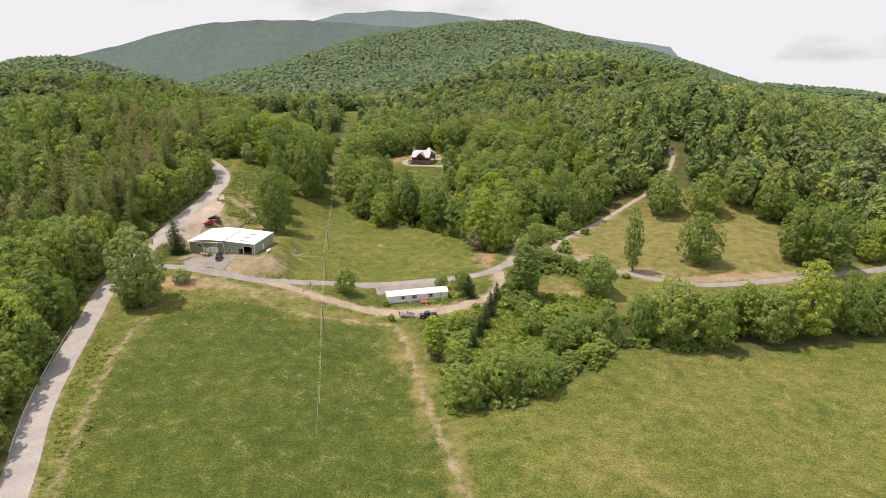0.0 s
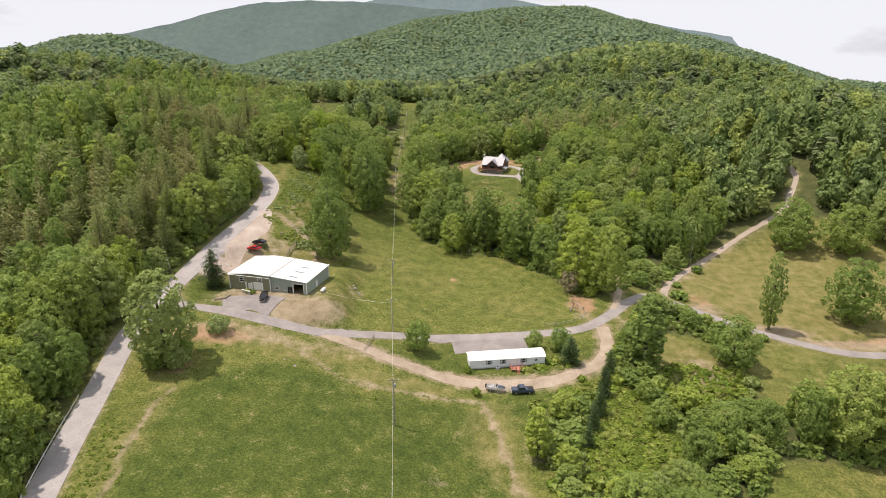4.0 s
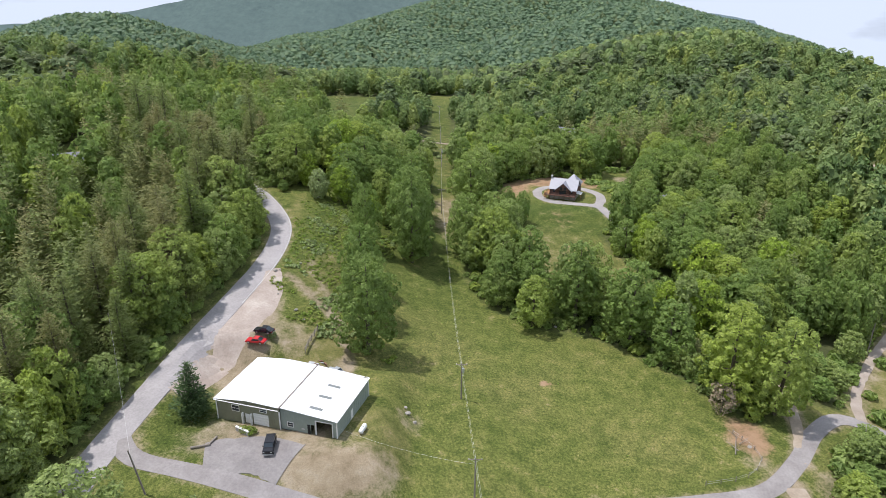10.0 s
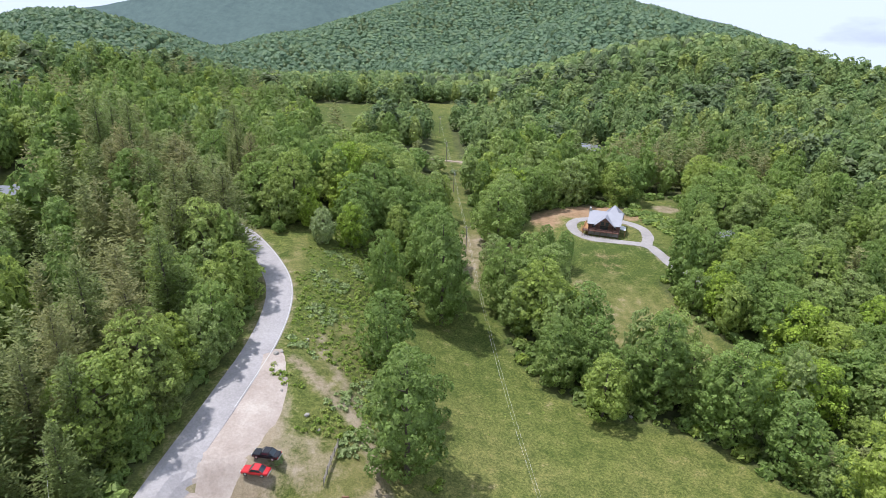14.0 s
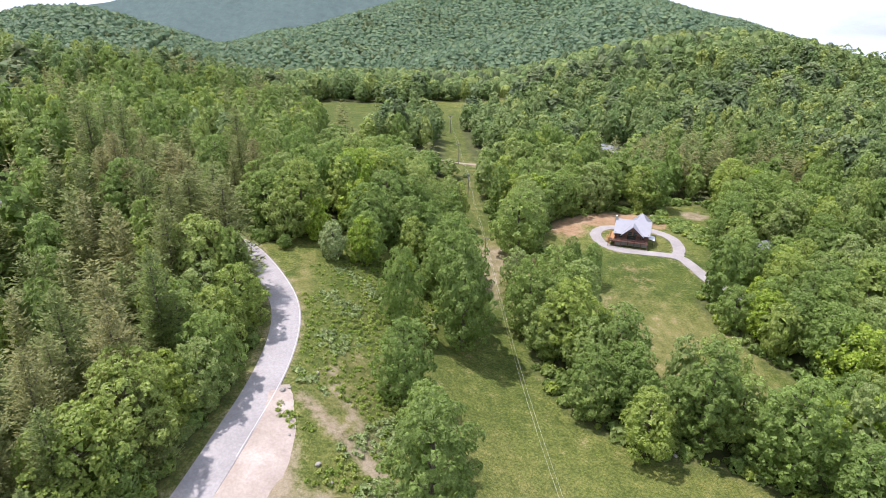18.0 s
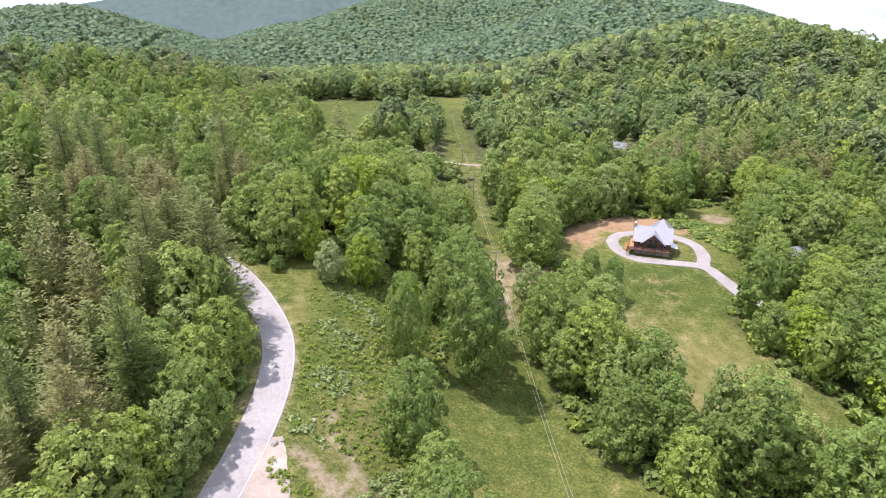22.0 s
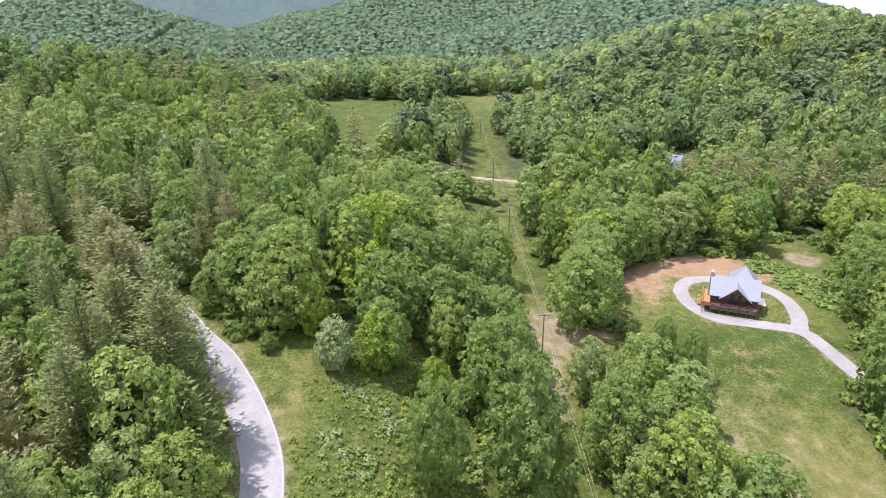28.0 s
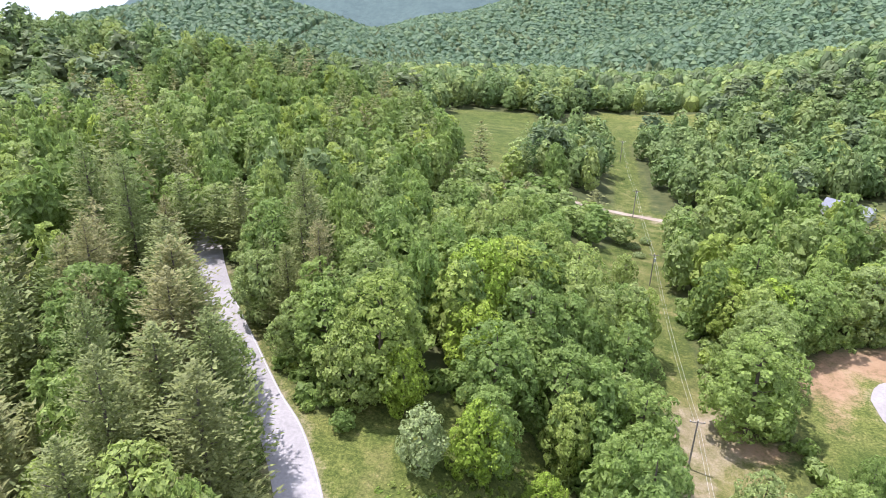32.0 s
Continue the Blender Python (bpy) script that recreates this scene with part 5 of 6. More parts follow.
# ---- the mobile home ----
def build_mobile_home():
    L, D, H = 20.4, 4.6, 2.75
    top = root("mobile_home", pose(9.2, 125.7, 0.95, 0, 0, 6.5), "long white single-wide mobile home with a bright metal roof", "house")
    doors = (11.9, 12.9, 0.55, 2.6)
    part("front_wall", siding(0, L, 0, 0.5, H, (doors,), 0.12), VINYL, top, "white vinyl siding")
    part("back_wall", box(0, L, D - 0.12, D, 0.5, H), VINYL, top)
    for x in (0, L - 0.12):
        part("end_wall", prism([(x, 0.5), (x + 0.12, 0.5), (x + 0.12, H), (x, H)], 0.12, D - 0.12), VINYL, top)
        g = part("gable", prism([(-D / 2, H), (D / 2, H), (0, H + 0.55)], 0, 0.12), VINYL, top)
        g.matrix_local = pose(x, D / 2, 0, 0, 0, 90) @ pose(0, -0.12, 0)
    part("floor", box(0.1, L - 0.1, 0.1, D - 0.1, 0.4, 0.52), DARK, top)
    part("skirting", box(0.05, L - 0.05, 0.05, D - 0.05, -0.4, 0.5), SKIRT, top, "grey skirting below the floor")
    for s, (ya, yb, za, zb) in (("front", (-0.3, D / 2, H, H + 0.62)), ("back", (D / 2, D + 0.3, H + 0.62, H))):
        seamed_roof(top, "bright white metal roof", -0.3, L + 0.3, ya, yb, za, za, zb, zb, 0.07, 0.8, 0.025)
    part("ridge_cap", box(-0.3, L + 0.3, D / 2 - 0.12, D / 2 + 0.12, H + 0.66, H + 0.73, 0.02), WHITE_ROOF, top)
    blue = plain("grey_blue_shutters", (0.2, 0.24, 0.3), 0.6)
    for x, w in ((5.2, 0.9), (9.0, 0.9), (14.6, 0.9)):
        window(top, x, -0.02, 1.35, w, 1.1, 0, blue)
    window(top, 18.0, -0.02, 1.6, 0.7, 0.6)
    d = part("door", box(11.95, 12.85, 0.02, 0.08, 0.56, 2.58, 0.01), TRIM, top, "white front door")
    part("handle", box(12.68, 12.75, -0.03, 0.03, 1.55, 1.62, 0.01), METAL, d)
    deck = root("deck", top.matrix_world @ pose(10.8, -0.05, 0), "red-stained wooden porch deck with railing and steps", "deck")
    for k in range(12):
        part("deck_board", box(0.02 + k * 0.28, 0.28 + k * 0.28, -2.4, -0.05, 0.5, 0.55), REDWOOD, deck)
    for x, y in ((0.08, -2.35), (3.3, -2.35), (0.08, -0.2), (3.3, -0.2), (1.3, -2.35), (2.2, -2.35)):
        part("post", box(x - 0.05, x + 0.05, y - 0.05, y + 0.05, -0.3, 1.5), REDWOOD, deck)
    for a, b, y in ((0.05, 1.3, -2.35), (2.2, 3.35, -2.35)):
        for z in (0.95, 1.45):
            part("rail", box(a, b, y - 0.03, y + 0.03, z, z + 0.09), REDWOOD, deck)
    for x in (0.08, 3.3):
        for z in (0.95, 1.45):
            part("rail", box(x - 0.03, x + 0.03, -2.35, -0.1, z, z + 0.09), REDWOOD, deck)
    for k in range(3):
        part("step", box(1.35, 2.15, -2.75 - 0.3 * k, -2.42 - 0.3 * k, 0.35 - 0.18 * k, 0.4 - 0.18 * k), REDWOOD, deck)
    ac = root("heat_pump", top.matrix_world @ pose(7.4, -0.7, -0.1), "grey boxy heat pump beside the wall", "heat pump")
    part("case", box(-0.45, 0.45, -0.4, 0.4, 0, 0.85, 0.03), SKIRT, ac)
    part("fan_grille", tube([(0, 0, 0.85), (0, 0, 0.88)], 0.33, 14), DARK, ac)
    rear = root("deck", top.matrix_world @ pose(7.0, D + 0.05, 0), "red-stained rear deck along the mobile home", "deck")
    part("deck_floor", box(0, 11, 0, 2.2, 0.45, 0.55), REDWOOD, rear)
    for k in range(6):
        part("post", box(0.05 + k * 2.15, 0.15 + k * 2.15, 2.05, 2.15, -0.4, 1.5), REDWOOD, rear)
    for z in (0.95, 1.42):
        part("rail", box(0, 11, 2.06, 2.14, z, z + 0.09), REDWOOD, rear)


build_mobile_home()


# ---- the log cabin ----
def slope(pts, thick, lift=0.0):
    """A slab of roof over four corners."""
    bm = bmesh.new()
    low = [bm.verts.new((x, y, z + lift)) for x, y, z in pts]
    up = [bm.verts.new((x, y, z + lift + thick)) for x, y, z in pts]
    n = len(pts)
    bm.faces.new(low[::-1]), bm.faces.new(up)
    for k in range(n):
        bm.faces.new((low[k - 1], low[k], up[k], up[k - 1]))
    bmesh.ops.recalc_face_normals(bm, faces=bm.faces)
    return bm


def log_wall(length, z0, z1, r=0.17, openings=()):
    bm = bmesh.new()
    k = 0
    z = z0 + r
    while z < z1:
        runs = [(0.0, length)]
        for a, b, c, d in openings:
            if c < z < d:
                runs = [q for s, e in runs for q in ((s, min(e, a)), (max(s, b), e)) if q[1] - q[0] > 0.05]
        for s, e in runs:
            tube([(s - (0.25 if s == 0 else 0), 0, z), (e + (0.25 if e == length else 0), 0, z)], r * 1.04, 8, bm)
        z += 2 * r
        k += 1
    return bm


def build_cabin():
    W, D, H, R = 11.4, 9.0, 5.3, 9.0
    top = root("log_cabin", pose(22.9, 298.2, 16.0, 0, 0, -21) @ Matrix.Diagonal((0.88, 0.9, 0.83, 1)), "reddish log cabin with grey metal roof and timber decks", "house")
    part("foundation", box(0, W, 0, D, -0.7, 2.3), STONE, top, "grey stone basement")
    wins = ((1.2, 2.6, 3.2, 4.6), (4.2, 7.2, 2.6, 4.8), (8.8, 10.2, 3.2, 4.6))
    part("front_wall", log_wall(W, 2.3, H, openings=wins), LOG, top, "dark reddish stacked logs")
    part("back_wall", log_wall(W, 2.3, H), LOG, top).matrix_local = pose(0, D, 0)
    for x in (0, W):
        part("end_wall", log_wall(D, 2.3, H), LOG, top).matrix_local = pose(x, 0, 0, 0, 0, 90)
        part("gable", prism([(0, H), (D, H), (D / 2, R - 0.2)], -0.12, 0.12), LOG, top).matrix_local = pose(x, 0, 0, 0, 0, 90)
    for a, b, c, d in wins:
        window(top, (a + b) / 2, -0.05, c, b - a, d - c, rim=LOG)
    # main roof, ridge along the front
    o = 0.7
    drop = (R - H) / (D / 2) * o
    part("roof_slope", slope([(-o, -o, H - drop), (W + o, -o, H - drop), (W + o, D / 2, R), (-o, D / 2, R)], 0.14), TIN, top, "pale grey metal roof")
    part("roof_slope", slope([(-o, D / 2, R), (W + o, D / 2, R), (W + o, D + o, H - drop), (-o, D + o, H - drop)], 0.14), TIN, top, "pale grey metal roof")
    # the wide front gable
    g0, g1, gy = 2.6, 9.4, -1.4
    gm, gz = (g0 + g1) / 2, R - 0.9
    bm = prism([(g0, H - 0.6), (g1, H - 0.6), (gm, gz - 0.15)], gy + 0.25, gy + 0.5)
    part("front_gable", bm, LOG, top, "log gable with tall windows")
    part("roof_slope", slope([(g0 - 0.7, gy, H - 1.1), (gm, gy, gz), (gm, D / 2, gz + 0.1), (g0 - 0.7, 1.2, H - 1.1)], 0.13, 0.05), TIN, top, "pale grey metal roof")
    part("roof_slope", slope([(gm, gy, gz), (g1 + 0.7, gy, H - 1.1), (g1 + 0.7, 1.2, H - 1.1), (gm, D / 2, gz + 0.1)], 0.13, 0.05), TIN, top, "pale grey metal roof")
    window(top, gm - 0.9, gy + 0.2, H - 0.4, 1.2, 1.4, rim=LOG)
    window(top, gm + 0.9, gy + 0.2, H - 0.4, 1.2, 1.4, rim=LOG)
    for x in (g0 + 0.1, g1 - 0.1):
        part("gable_post", tube([(x, gy + 0.35, 2.4), (x, gy + 0.35, H - 0.5)], 0.16, 8), LOG, top)
    # pointed hip roof of the rear wing
    bx, by, s = 8.2, D + 2.0, 3.2
    part("rear_wing", box(bx - s, bx + s, D - 0.2, by + s, -0.5, H + 0.3), LOG, top)
    tip = (bx, by, R + 1.1)
    ring = [(bx - s - 0.6, by - s - 1.8, H + 0.2), (bx + s + 0.6, by - s - 1.8, H + 0.2), (bx + s + 0.6, by + s + 0.6, H + 0.2), (bx - s - 0.6, by + s + 0.6, H + 0.2)]
    for k in range(4):
        part("hip_slope", slope([ring[k - 1], ring[k], tip], 0.12), TIN, top, "steep grey metal hip roof")
    ch = part("chimney", box(-0.9, -0.1, D / 2 - 0.6, D / 2 + 0.6, -0.5, R + 1.0, 0.05), STONE, top, "tall stone chimney")
    part("flue_cap", box(-0.8, -0.2, D / 2 - 0.4, D / 2 + 0.4, R + 1.0, R + 1.3, 0.03), TRIM, ch)
    # decks in front and at the side, on posts
    part("deck_floor", box(-2.2, W + 0.3, -2.3, -0.2, 2.2, 2.36), LOG, top)
    part("deck_floor", box(-2.2, -0.2, -0.2, D - 1, 2.2, 2.36), TIMBER, top, "honey-coloured deck")
    for k in range(7):
        x = -2.1 + k * (W + 2.2) / 6
        p = part("deck_post", tube([(x, -2.2, -0.5), (x, -2.2, 3.4)], 0.12, 8), LOG if k else TIMBER, top)
    for z in (2.8, 3.3):
        part("rail", tube([(-2.1, -2.2, z), (W + 0.2, -2.2, z)], 0.07, 6), LOG, top)
        part("rail", tube([(-2.1, -2.2, z), (-2.1, D - 1, z)], 0.07, 6), TIMBER, top)
    for k in range(26):
        x = -2.0 + k * (W + 2.1) / 25
        part("baluster", tube([(x, -2.2, 2.36), (x, -2.2, 3.3)], 0.035, 5), LOG, top)
    for k in range(4):
        part("deck_post", tube([(-2.1, 0.4 + k * 2.4, -0.5), (-2.1, 0.4 + k * 2.4, 3.4)], 0.12, 8), TIMBER, top)
    for k in range(8):
        part("stair_tread", box(-3.4, -2.3, 3.6 - k * 0.32, 3.92 - k * 0.32, 2.1 - k * 0.26, 2.16 - k * 0.26), TIMBER, top)
    part("stair_string", slope([(-3.4, 4.0, 2.2), (-3.3, 4.0, 2.2), (-3.3, 1.3, 0.0), (-3.4, 1.3, 0.0)], 0.2), TIMBER, top)
    part("porch_roof", slope([(W + 0.1, 1.0, 3.4), (W + 2.4, 1.0, 2.9), (W + 2.4, 5.5, 2.9), (W + 0.1, 5.5, 3.4)], 0.1), WHITE_ROOF, top, "white porch roof")
    for y in (1.2, 5.3):
        part("porch_post", tube([(W + 2.2, y, -0.5), (W + 2.2, y, 2.9)], 0.09, 6), TIMBER, top)
    border = root("stone_border", top.matrix_world, "row of pale stones edging the drive before the cabin", "border")
    rng = random.Random(5)
    for k in range(24):
        bm = bmesh.new()
        bmesh.ops.create_icosphere(bm, subdivisions=1, radius=0.28)
        for v in bm.verts:
            v.co *= rng.uniform(0.7, 1.2)
        part("stone", bm, ROCK, border).location = (-2.2 + k * 0.6, -3.0 + rng.uniform(-0.08, 0.08), 0.12)


build_cabin()


# ---- small far houses ----
def house(x, y, turn, w, d, h, roof, wall, label, name="house"):
    z = min(z_at(x + a, y + b) for a in (-w / 2, w / 2) for b in (-d / 2, d / 2))
    top = root(name, pose(x, y, z, 0, 0, turn), label, name)
    part("wall", box(-w / 2, w / 2, -d / 2, d / 2, -0.5, h + 0.6), wall, top)
    r = h + 0.6
    for s in (-1, 1):
        part("gable", prism([(-d / 2, r), (d / 2, r), (0, r + d * 0.24)], -0.1, 0.1), wall, top).matrix_local = pose(s * (w / 2 - 0.1), 0, 0, 0, 0, 90)
        part("roof_slope", slope([(-w / 2 - 0.5, s * (d / 2 + 0.5), r - 0.24), (w / 2 + 0.5, s * (d / 2 + 0.5), r - 0.24), (w / 2 + 0.5, 0, r + d * 0.24), (-w / 2 - 0.5, 0, r + d * 0.24)], 0.12), roof, top)
    for k in range(3):
        window(top, -w / 2 + w * (k + 0.5) / 3, -d / 2 - 0.02, 1.3, 1.0, 1.1)
    part("door", box(w * 0.22, w * 0.22 + 0.95, -d / 2 - 0.06, -d / 2 + 0.02, 0.3, 2.35, 0.02), TRIM, top)
    return top


house(51, 426, -38, 15, 8, 2.6, SHINGLE, VINYL, "white ranch house with a grey shingle roof among trees")
house(67, 292, 20, 6, 5, 2.2, TIN, SAGE, "small shed with a grey metal roof in the wood", "shed")
house(-147, 262, 25, 11, 7, 2.5, SHINGLE, VINYL, "house with a grey roof half hidden by pines")
house(543, 1318, 10, 20, 12, 4.5, WHITE_ROOF, VINYL, "white house high on the wooded mountain")


# ---- vehicles ----
def vehicle(name, x, y, turn, paint, label, length=4.6, width=1.8, tall=1.5, kind="car"):
    top = root(name, pose(x, y, z_at(x, y) + 0.2, 0, 0, turn), label, name, "parked vehicles")
    L, W, T = length, width, tall
    belt = T * 0.62
    if kind == "pickup":
        prof, cabp = [(0, 0.35), (0, belt), (L * 0.26, belt + 0.04), (L, belt), (L, 0.4)], [(L * 0.26, belt), (L * 0.35, T), (L * 0.58, T), (L * 0.63, belt)]
    elif kind == "suv":
        prof, cabp = [(0, 0.35), (0, belt), (L * 0.24, belt + 0.05), (L, belt + 0.02), (L, 0.4)], [(L * 0.24, belt), (L * 0.36, T), (L * 0.93, T), (L * 0.99, belt)]
    elif kind == "van":
        prof, cabp = [(0, 0.35), (0, belt), (L * 0.1, belt + 0.05), (L, belt + 0.02), (L, 0.4)], [(L * 0.1, belt), (L * 0.24, T), (L * 0.98, T), (L, belt)]
    else:
        prof, cabp = [(0, 0.3), (0.05, belt - 0.1), (L * 0.28, belt), (L * 0.85, belt + 0.02), (L, belt - 0.06), (L, 0.35)], [(L * 0.28, belt), (L * 0.42, T), (L * 0.68, T), (L * 0.84, belt)]
    bm = prism(prof, -W / 2, W / 2)
    bmesh.ops.bevel(bm, geom=bm.edges[:], offset=0.09, segments=2, affect="EDGES", clamp_overlap=True)
    body = part("body", bm, paint, top, smooth=False)
    bm = prism(cabp, -W / 2 + 0.1, W / 2 - 0.1)
    bmesh.ops.bevel(bm, geom=bm.edges[:], offset=0.06, segments=2, affect="EDGES", clamp_overlap=True)
    part("greenhouse", bm, GLASS, top, "dark glass")
    (xa, _), (xb, zb), (xc, _), (xd, _) = cabp
    part("roof", box(xb + 0.02, xc - 0.02, -W / 2 + 0.13, W / 2 - 0.13, T - 0.02, T + 0.04, 0.02), paint, top)
    for x, z0, x2 in ((xa, belt, xb), (xd, belt, xc)):
        for s in (-1, 1):
            part("pillar", tube([(x, s * (W / 2 - 0.1), belt), (x2, s * (W / 2 - 0.13), T)], 0.05, 5), paint, top)
    if kind == "pickup":
        part("bed", box(L * 0.645, L * 0.985, -W / 2 + 0.15, W / 2 - 0.15, belt - 0.42, belt + 0.015, 0.0), DARK, top, "open dark load bed")
    for x in (L * 0.19, L * 0.8):
        for s in (-1, 1):
            w = part("wheel", tube([(x, s * (W / 2 - 0.2), 0.33), (x, s * (W / 2 + 0.02), 0.33)], 0.34, 14), TYRE, top)
            part("rim", tube([(x, s * (W / 2), 0.33), (x, s * (W / 2 + 0.035), 0.33)], 0.2, 10), METAL, w)
    for s in (-1, 1):
        part("headlight", box(-0.02, 0.06, s * W * 0.36 - 0.16, s * W * 0.36 + 0.16, belt - 0.26, belt - 0.1, 0.02), TRIM, top)
        part("tail_light", box(L - 0.05, L + 0.02, s * W * 0.4 - 0.12, s * W * 0.4 + 0.12, belt - 0.3, belt - 0.08, 0.02), plain("tail_red", (0.4, 0.02, 0.02), 0.3), top)
    part("bumper", box(-0.08, 0.1, -W / 2 + 0.05, W / 2 - 0.05, 0.28, 0.5, 0.04), METAL, top)
    part("bumper", box(L - 0.1, L + 0.08, -W / 2 + 0.05, W / 2 - 0.05, 0.3, 0.52, 0.04), METAL, top)
    for s in (-1, 1):
        part("mirror", box(xa + 0.25, xa + 0.4, s * (W / 2 + 0.08) - 0.1, s * (W / 2 + 0.08) + 0.1, belt + 0.02, belt + 0.2, 0.03), paint, top)
    return top


RED_P, BLACK_P, NAVY_P, WHITE_P, GREY_P = plain("red_car_paint", (0.5, 0.03, 0.035), 0.25, spread=0.03), plain("black_car_paint", (0.015, 0.015, 0.018), 0.25, spread=0.03), plain("dark_blue_paint", (0.05, 0.065, 0.1), 0.25, spread=0.05), plain("white_car_paint", (0.78, 0.78, 0.78), 0.3, spread=0.03), plain("silver_paint", (0.4, 0.42, 0.45), 0.3, metal=0.3, spread=0.04)
vehicle("pickup_truck", 19.4, 116.6, 2, NAVY_P, "dark blue pickup truck with an open bed on the grass", 5.6, 1.95, 1.8, "pickup")
vehicle("suv", -49.2, 142.8, 95, BLACK_P, "black sport utility car parked at the shop", 4.6, 1.85, 1.75, "suv")
vehicle("car", -62.6, 176.4, -10, RED_P, "shiny red sports coupe on the gravel pull-off", 4.6, 1.85, 1.3)
vehicle("car", -61.3, 178.9, -12, BLACK_P, "black sports car parked beside the red coupe", 4.6, 1.8, 1.4)
vehicle("car", -43.6, 171.2, -30, GREY_P, "silver car without hood parked behind the shop", 4.4, 1.8, 1.4)
vehicle("van", -12.6, 398.6, 20, WHITE_P, "white van parked in the cleared strip", 5.2, 2.0, 2.1, "van")
vehicle("car", -8.4, 401.2, 200, WHITE_P, "white car parked beside the van", 4.5, 1.8, 1.45)


def boat_on_trailer(x, y, turn):
    top = root("motor_boat", pose(x, y, z_at(x, y) + 0.55, 0, 0, turn), "white and blue motor boat resting on its trailer", "boat")
    bm = bmesh.new()
    rings = []
    for k, (px, w, low) in enumerate(((0, 0.75, 0.0), (1.6, 0.9, 0.0), (3.2, 0.8, 0.02), (4.3, 0.45, 0.2), (4.9, 0.06, 0.5))):
        rings.append([bm.verts.new((px, s * w, z)) for s, z in ((-1, 0.85), (-0.75, low + 0.15), (0, low), (0.75, low + 0.15), (1, 0.85))])
    for a, b in zip(rings, rings[1:]):
        for k in range(4):
            bm.faces.new((a[k], b[k], b[k + 1], a[k + 1]))
    bm.faces.new(rings[0])
    bmesh.ops.solidify(bm, geom=bm.faces[:], thickness=0.06)
    bmesh.ops.recalc_face_normals(bm, faces=bm.faces)
    part("hull", bm, WHITE_P, top)
    part("foredeck", slope([(2.9, -0.78, 0.83), (4.25, -0.42, 0.84), (4.85, 0, 0.84), (4.25, 0.42, 0.84), (2.9, 0.78, 0.83)], 0.05), NAVY_P, top, "dark blue foredeck")
    part("windscreen", slope([(2.75, -0.7, 0.85), (2.75, 0.7, 0.85), (2.45, 0.65, 1.25), (2.45, -0.65, 1.25)], 0.03), GLASS, top)
    for y_ in (-0.4, 0.4):
        part("seat", box(1.3, 1.9, y_ - 0.25, y_ + 0.25, 0.15, 0.75, 0.05), SKIRT, top)
    part("motor", box(-0.35, 0.0, -0.2, 0.2, 0.1, 1.15, 0.06), BLACK_P, top)
    tr = root("boat_trailer", pose(x, y, z_at(x, y) + 0.2, 0, 0, turn), "galvanised boat trailer with two wheels", "trailer")
    for y_ in (-0.55, 0.55):
        part("beam", tube([(0.1, y_, 0.35), (3.6, y_ * 0.7, 0.35), (5.6, 0, 0.35)], 0.06, 6), METAL, tr)
    part("axle", tube([(1.2, -1.0, 0.3), (1.2, 1.0, 0.3)], 0.05, 6), METAL, tr)
    for s in (-1, 1):
        w = part("wheel", tube([(1.2, s * 0.9, 0.3), (1.2, s * 1.1, 0.3)], 0.32, 12), TYRE, tr)
        part("rim", tube([(1.2, s * 1.08, 0.3), (1.2, s * 1.12, 0.3)], 0.18, 10), METAL, w)


boat_on_trailer(13.2, 117.9, -14)

# ---- tank, scrap, rocks, timbers ----
tank = root("propane_tank", pose(-33.2, 150.4, 13.2, 0, 0, 75), "white propane tank on two short legs", "tank")
part("shell", tube([(-1.35, 0, 0.75), (-1.2, 0, 0.75), (-0.95, 0, 0.75), (0.95, 0, 0.75), (1.2, 0, 0.75), (1.35, 0, 0.75)], [0.12, 0.36, 0.48, 0.48, 0.36, 0.12], 16), TRIM, tank, smooth=True)
part("valve_dome", tube([(0, 0, 1.2), (0, 0, 1.36)], 0.16, 10), TRIM, tank)
for x_ in (-0.7, 0.7):
    part("leg", box(x_ - 0.08, x_ + 0.08, -0.35, 0.35, -0.1, 0.35, 0.01), CONCRETE, tank)


def rock(x, y, size, seed):
    size = 0.62 * size
    rng = random.Random(seed)
    bm = bmesh.new()
    bmesh.ops.create_icosphere(bm, subdivisions=2, radius=size)
    for v in bm.verts:
        v.co = Vector((v.co.x * 1.25, v.co.y, v.co.z * 0.7)) * rng.uniform(0.82, 1.15)
    ob = part("rock", bm, ROCK)
    ob.matrix_world = pose(x, y, z_at(x, y) + size * 0.25, 0, 0, rng.uniform(0, 360))
    return tagged(ob, "pale weathered rock lying in the grass", "rock", "rocks in the grass")


for k_, (x_, y_, s_) in enumerate(((-58.1, 211.5, 0.8), (-63.2, 205.4, 0.9), (-62.2, 206.2, 0.5), (12.5, 209, 0.7), (-60, 195, 0.45), (-54.5, 190, 0.7), (-25.5, 161.5, 0.8), (-24, 160, 0.6), (-26, 163, 0.5), (-52, 187, 0.5), (-61.5, 256.5, 1.0), (-49.4, 287, 0.9), (46, 161, 0.7), (-38, 119, 0.5), (-35, 117, 0.6))):
    rock(x_, y_, s_, 60 + k_)


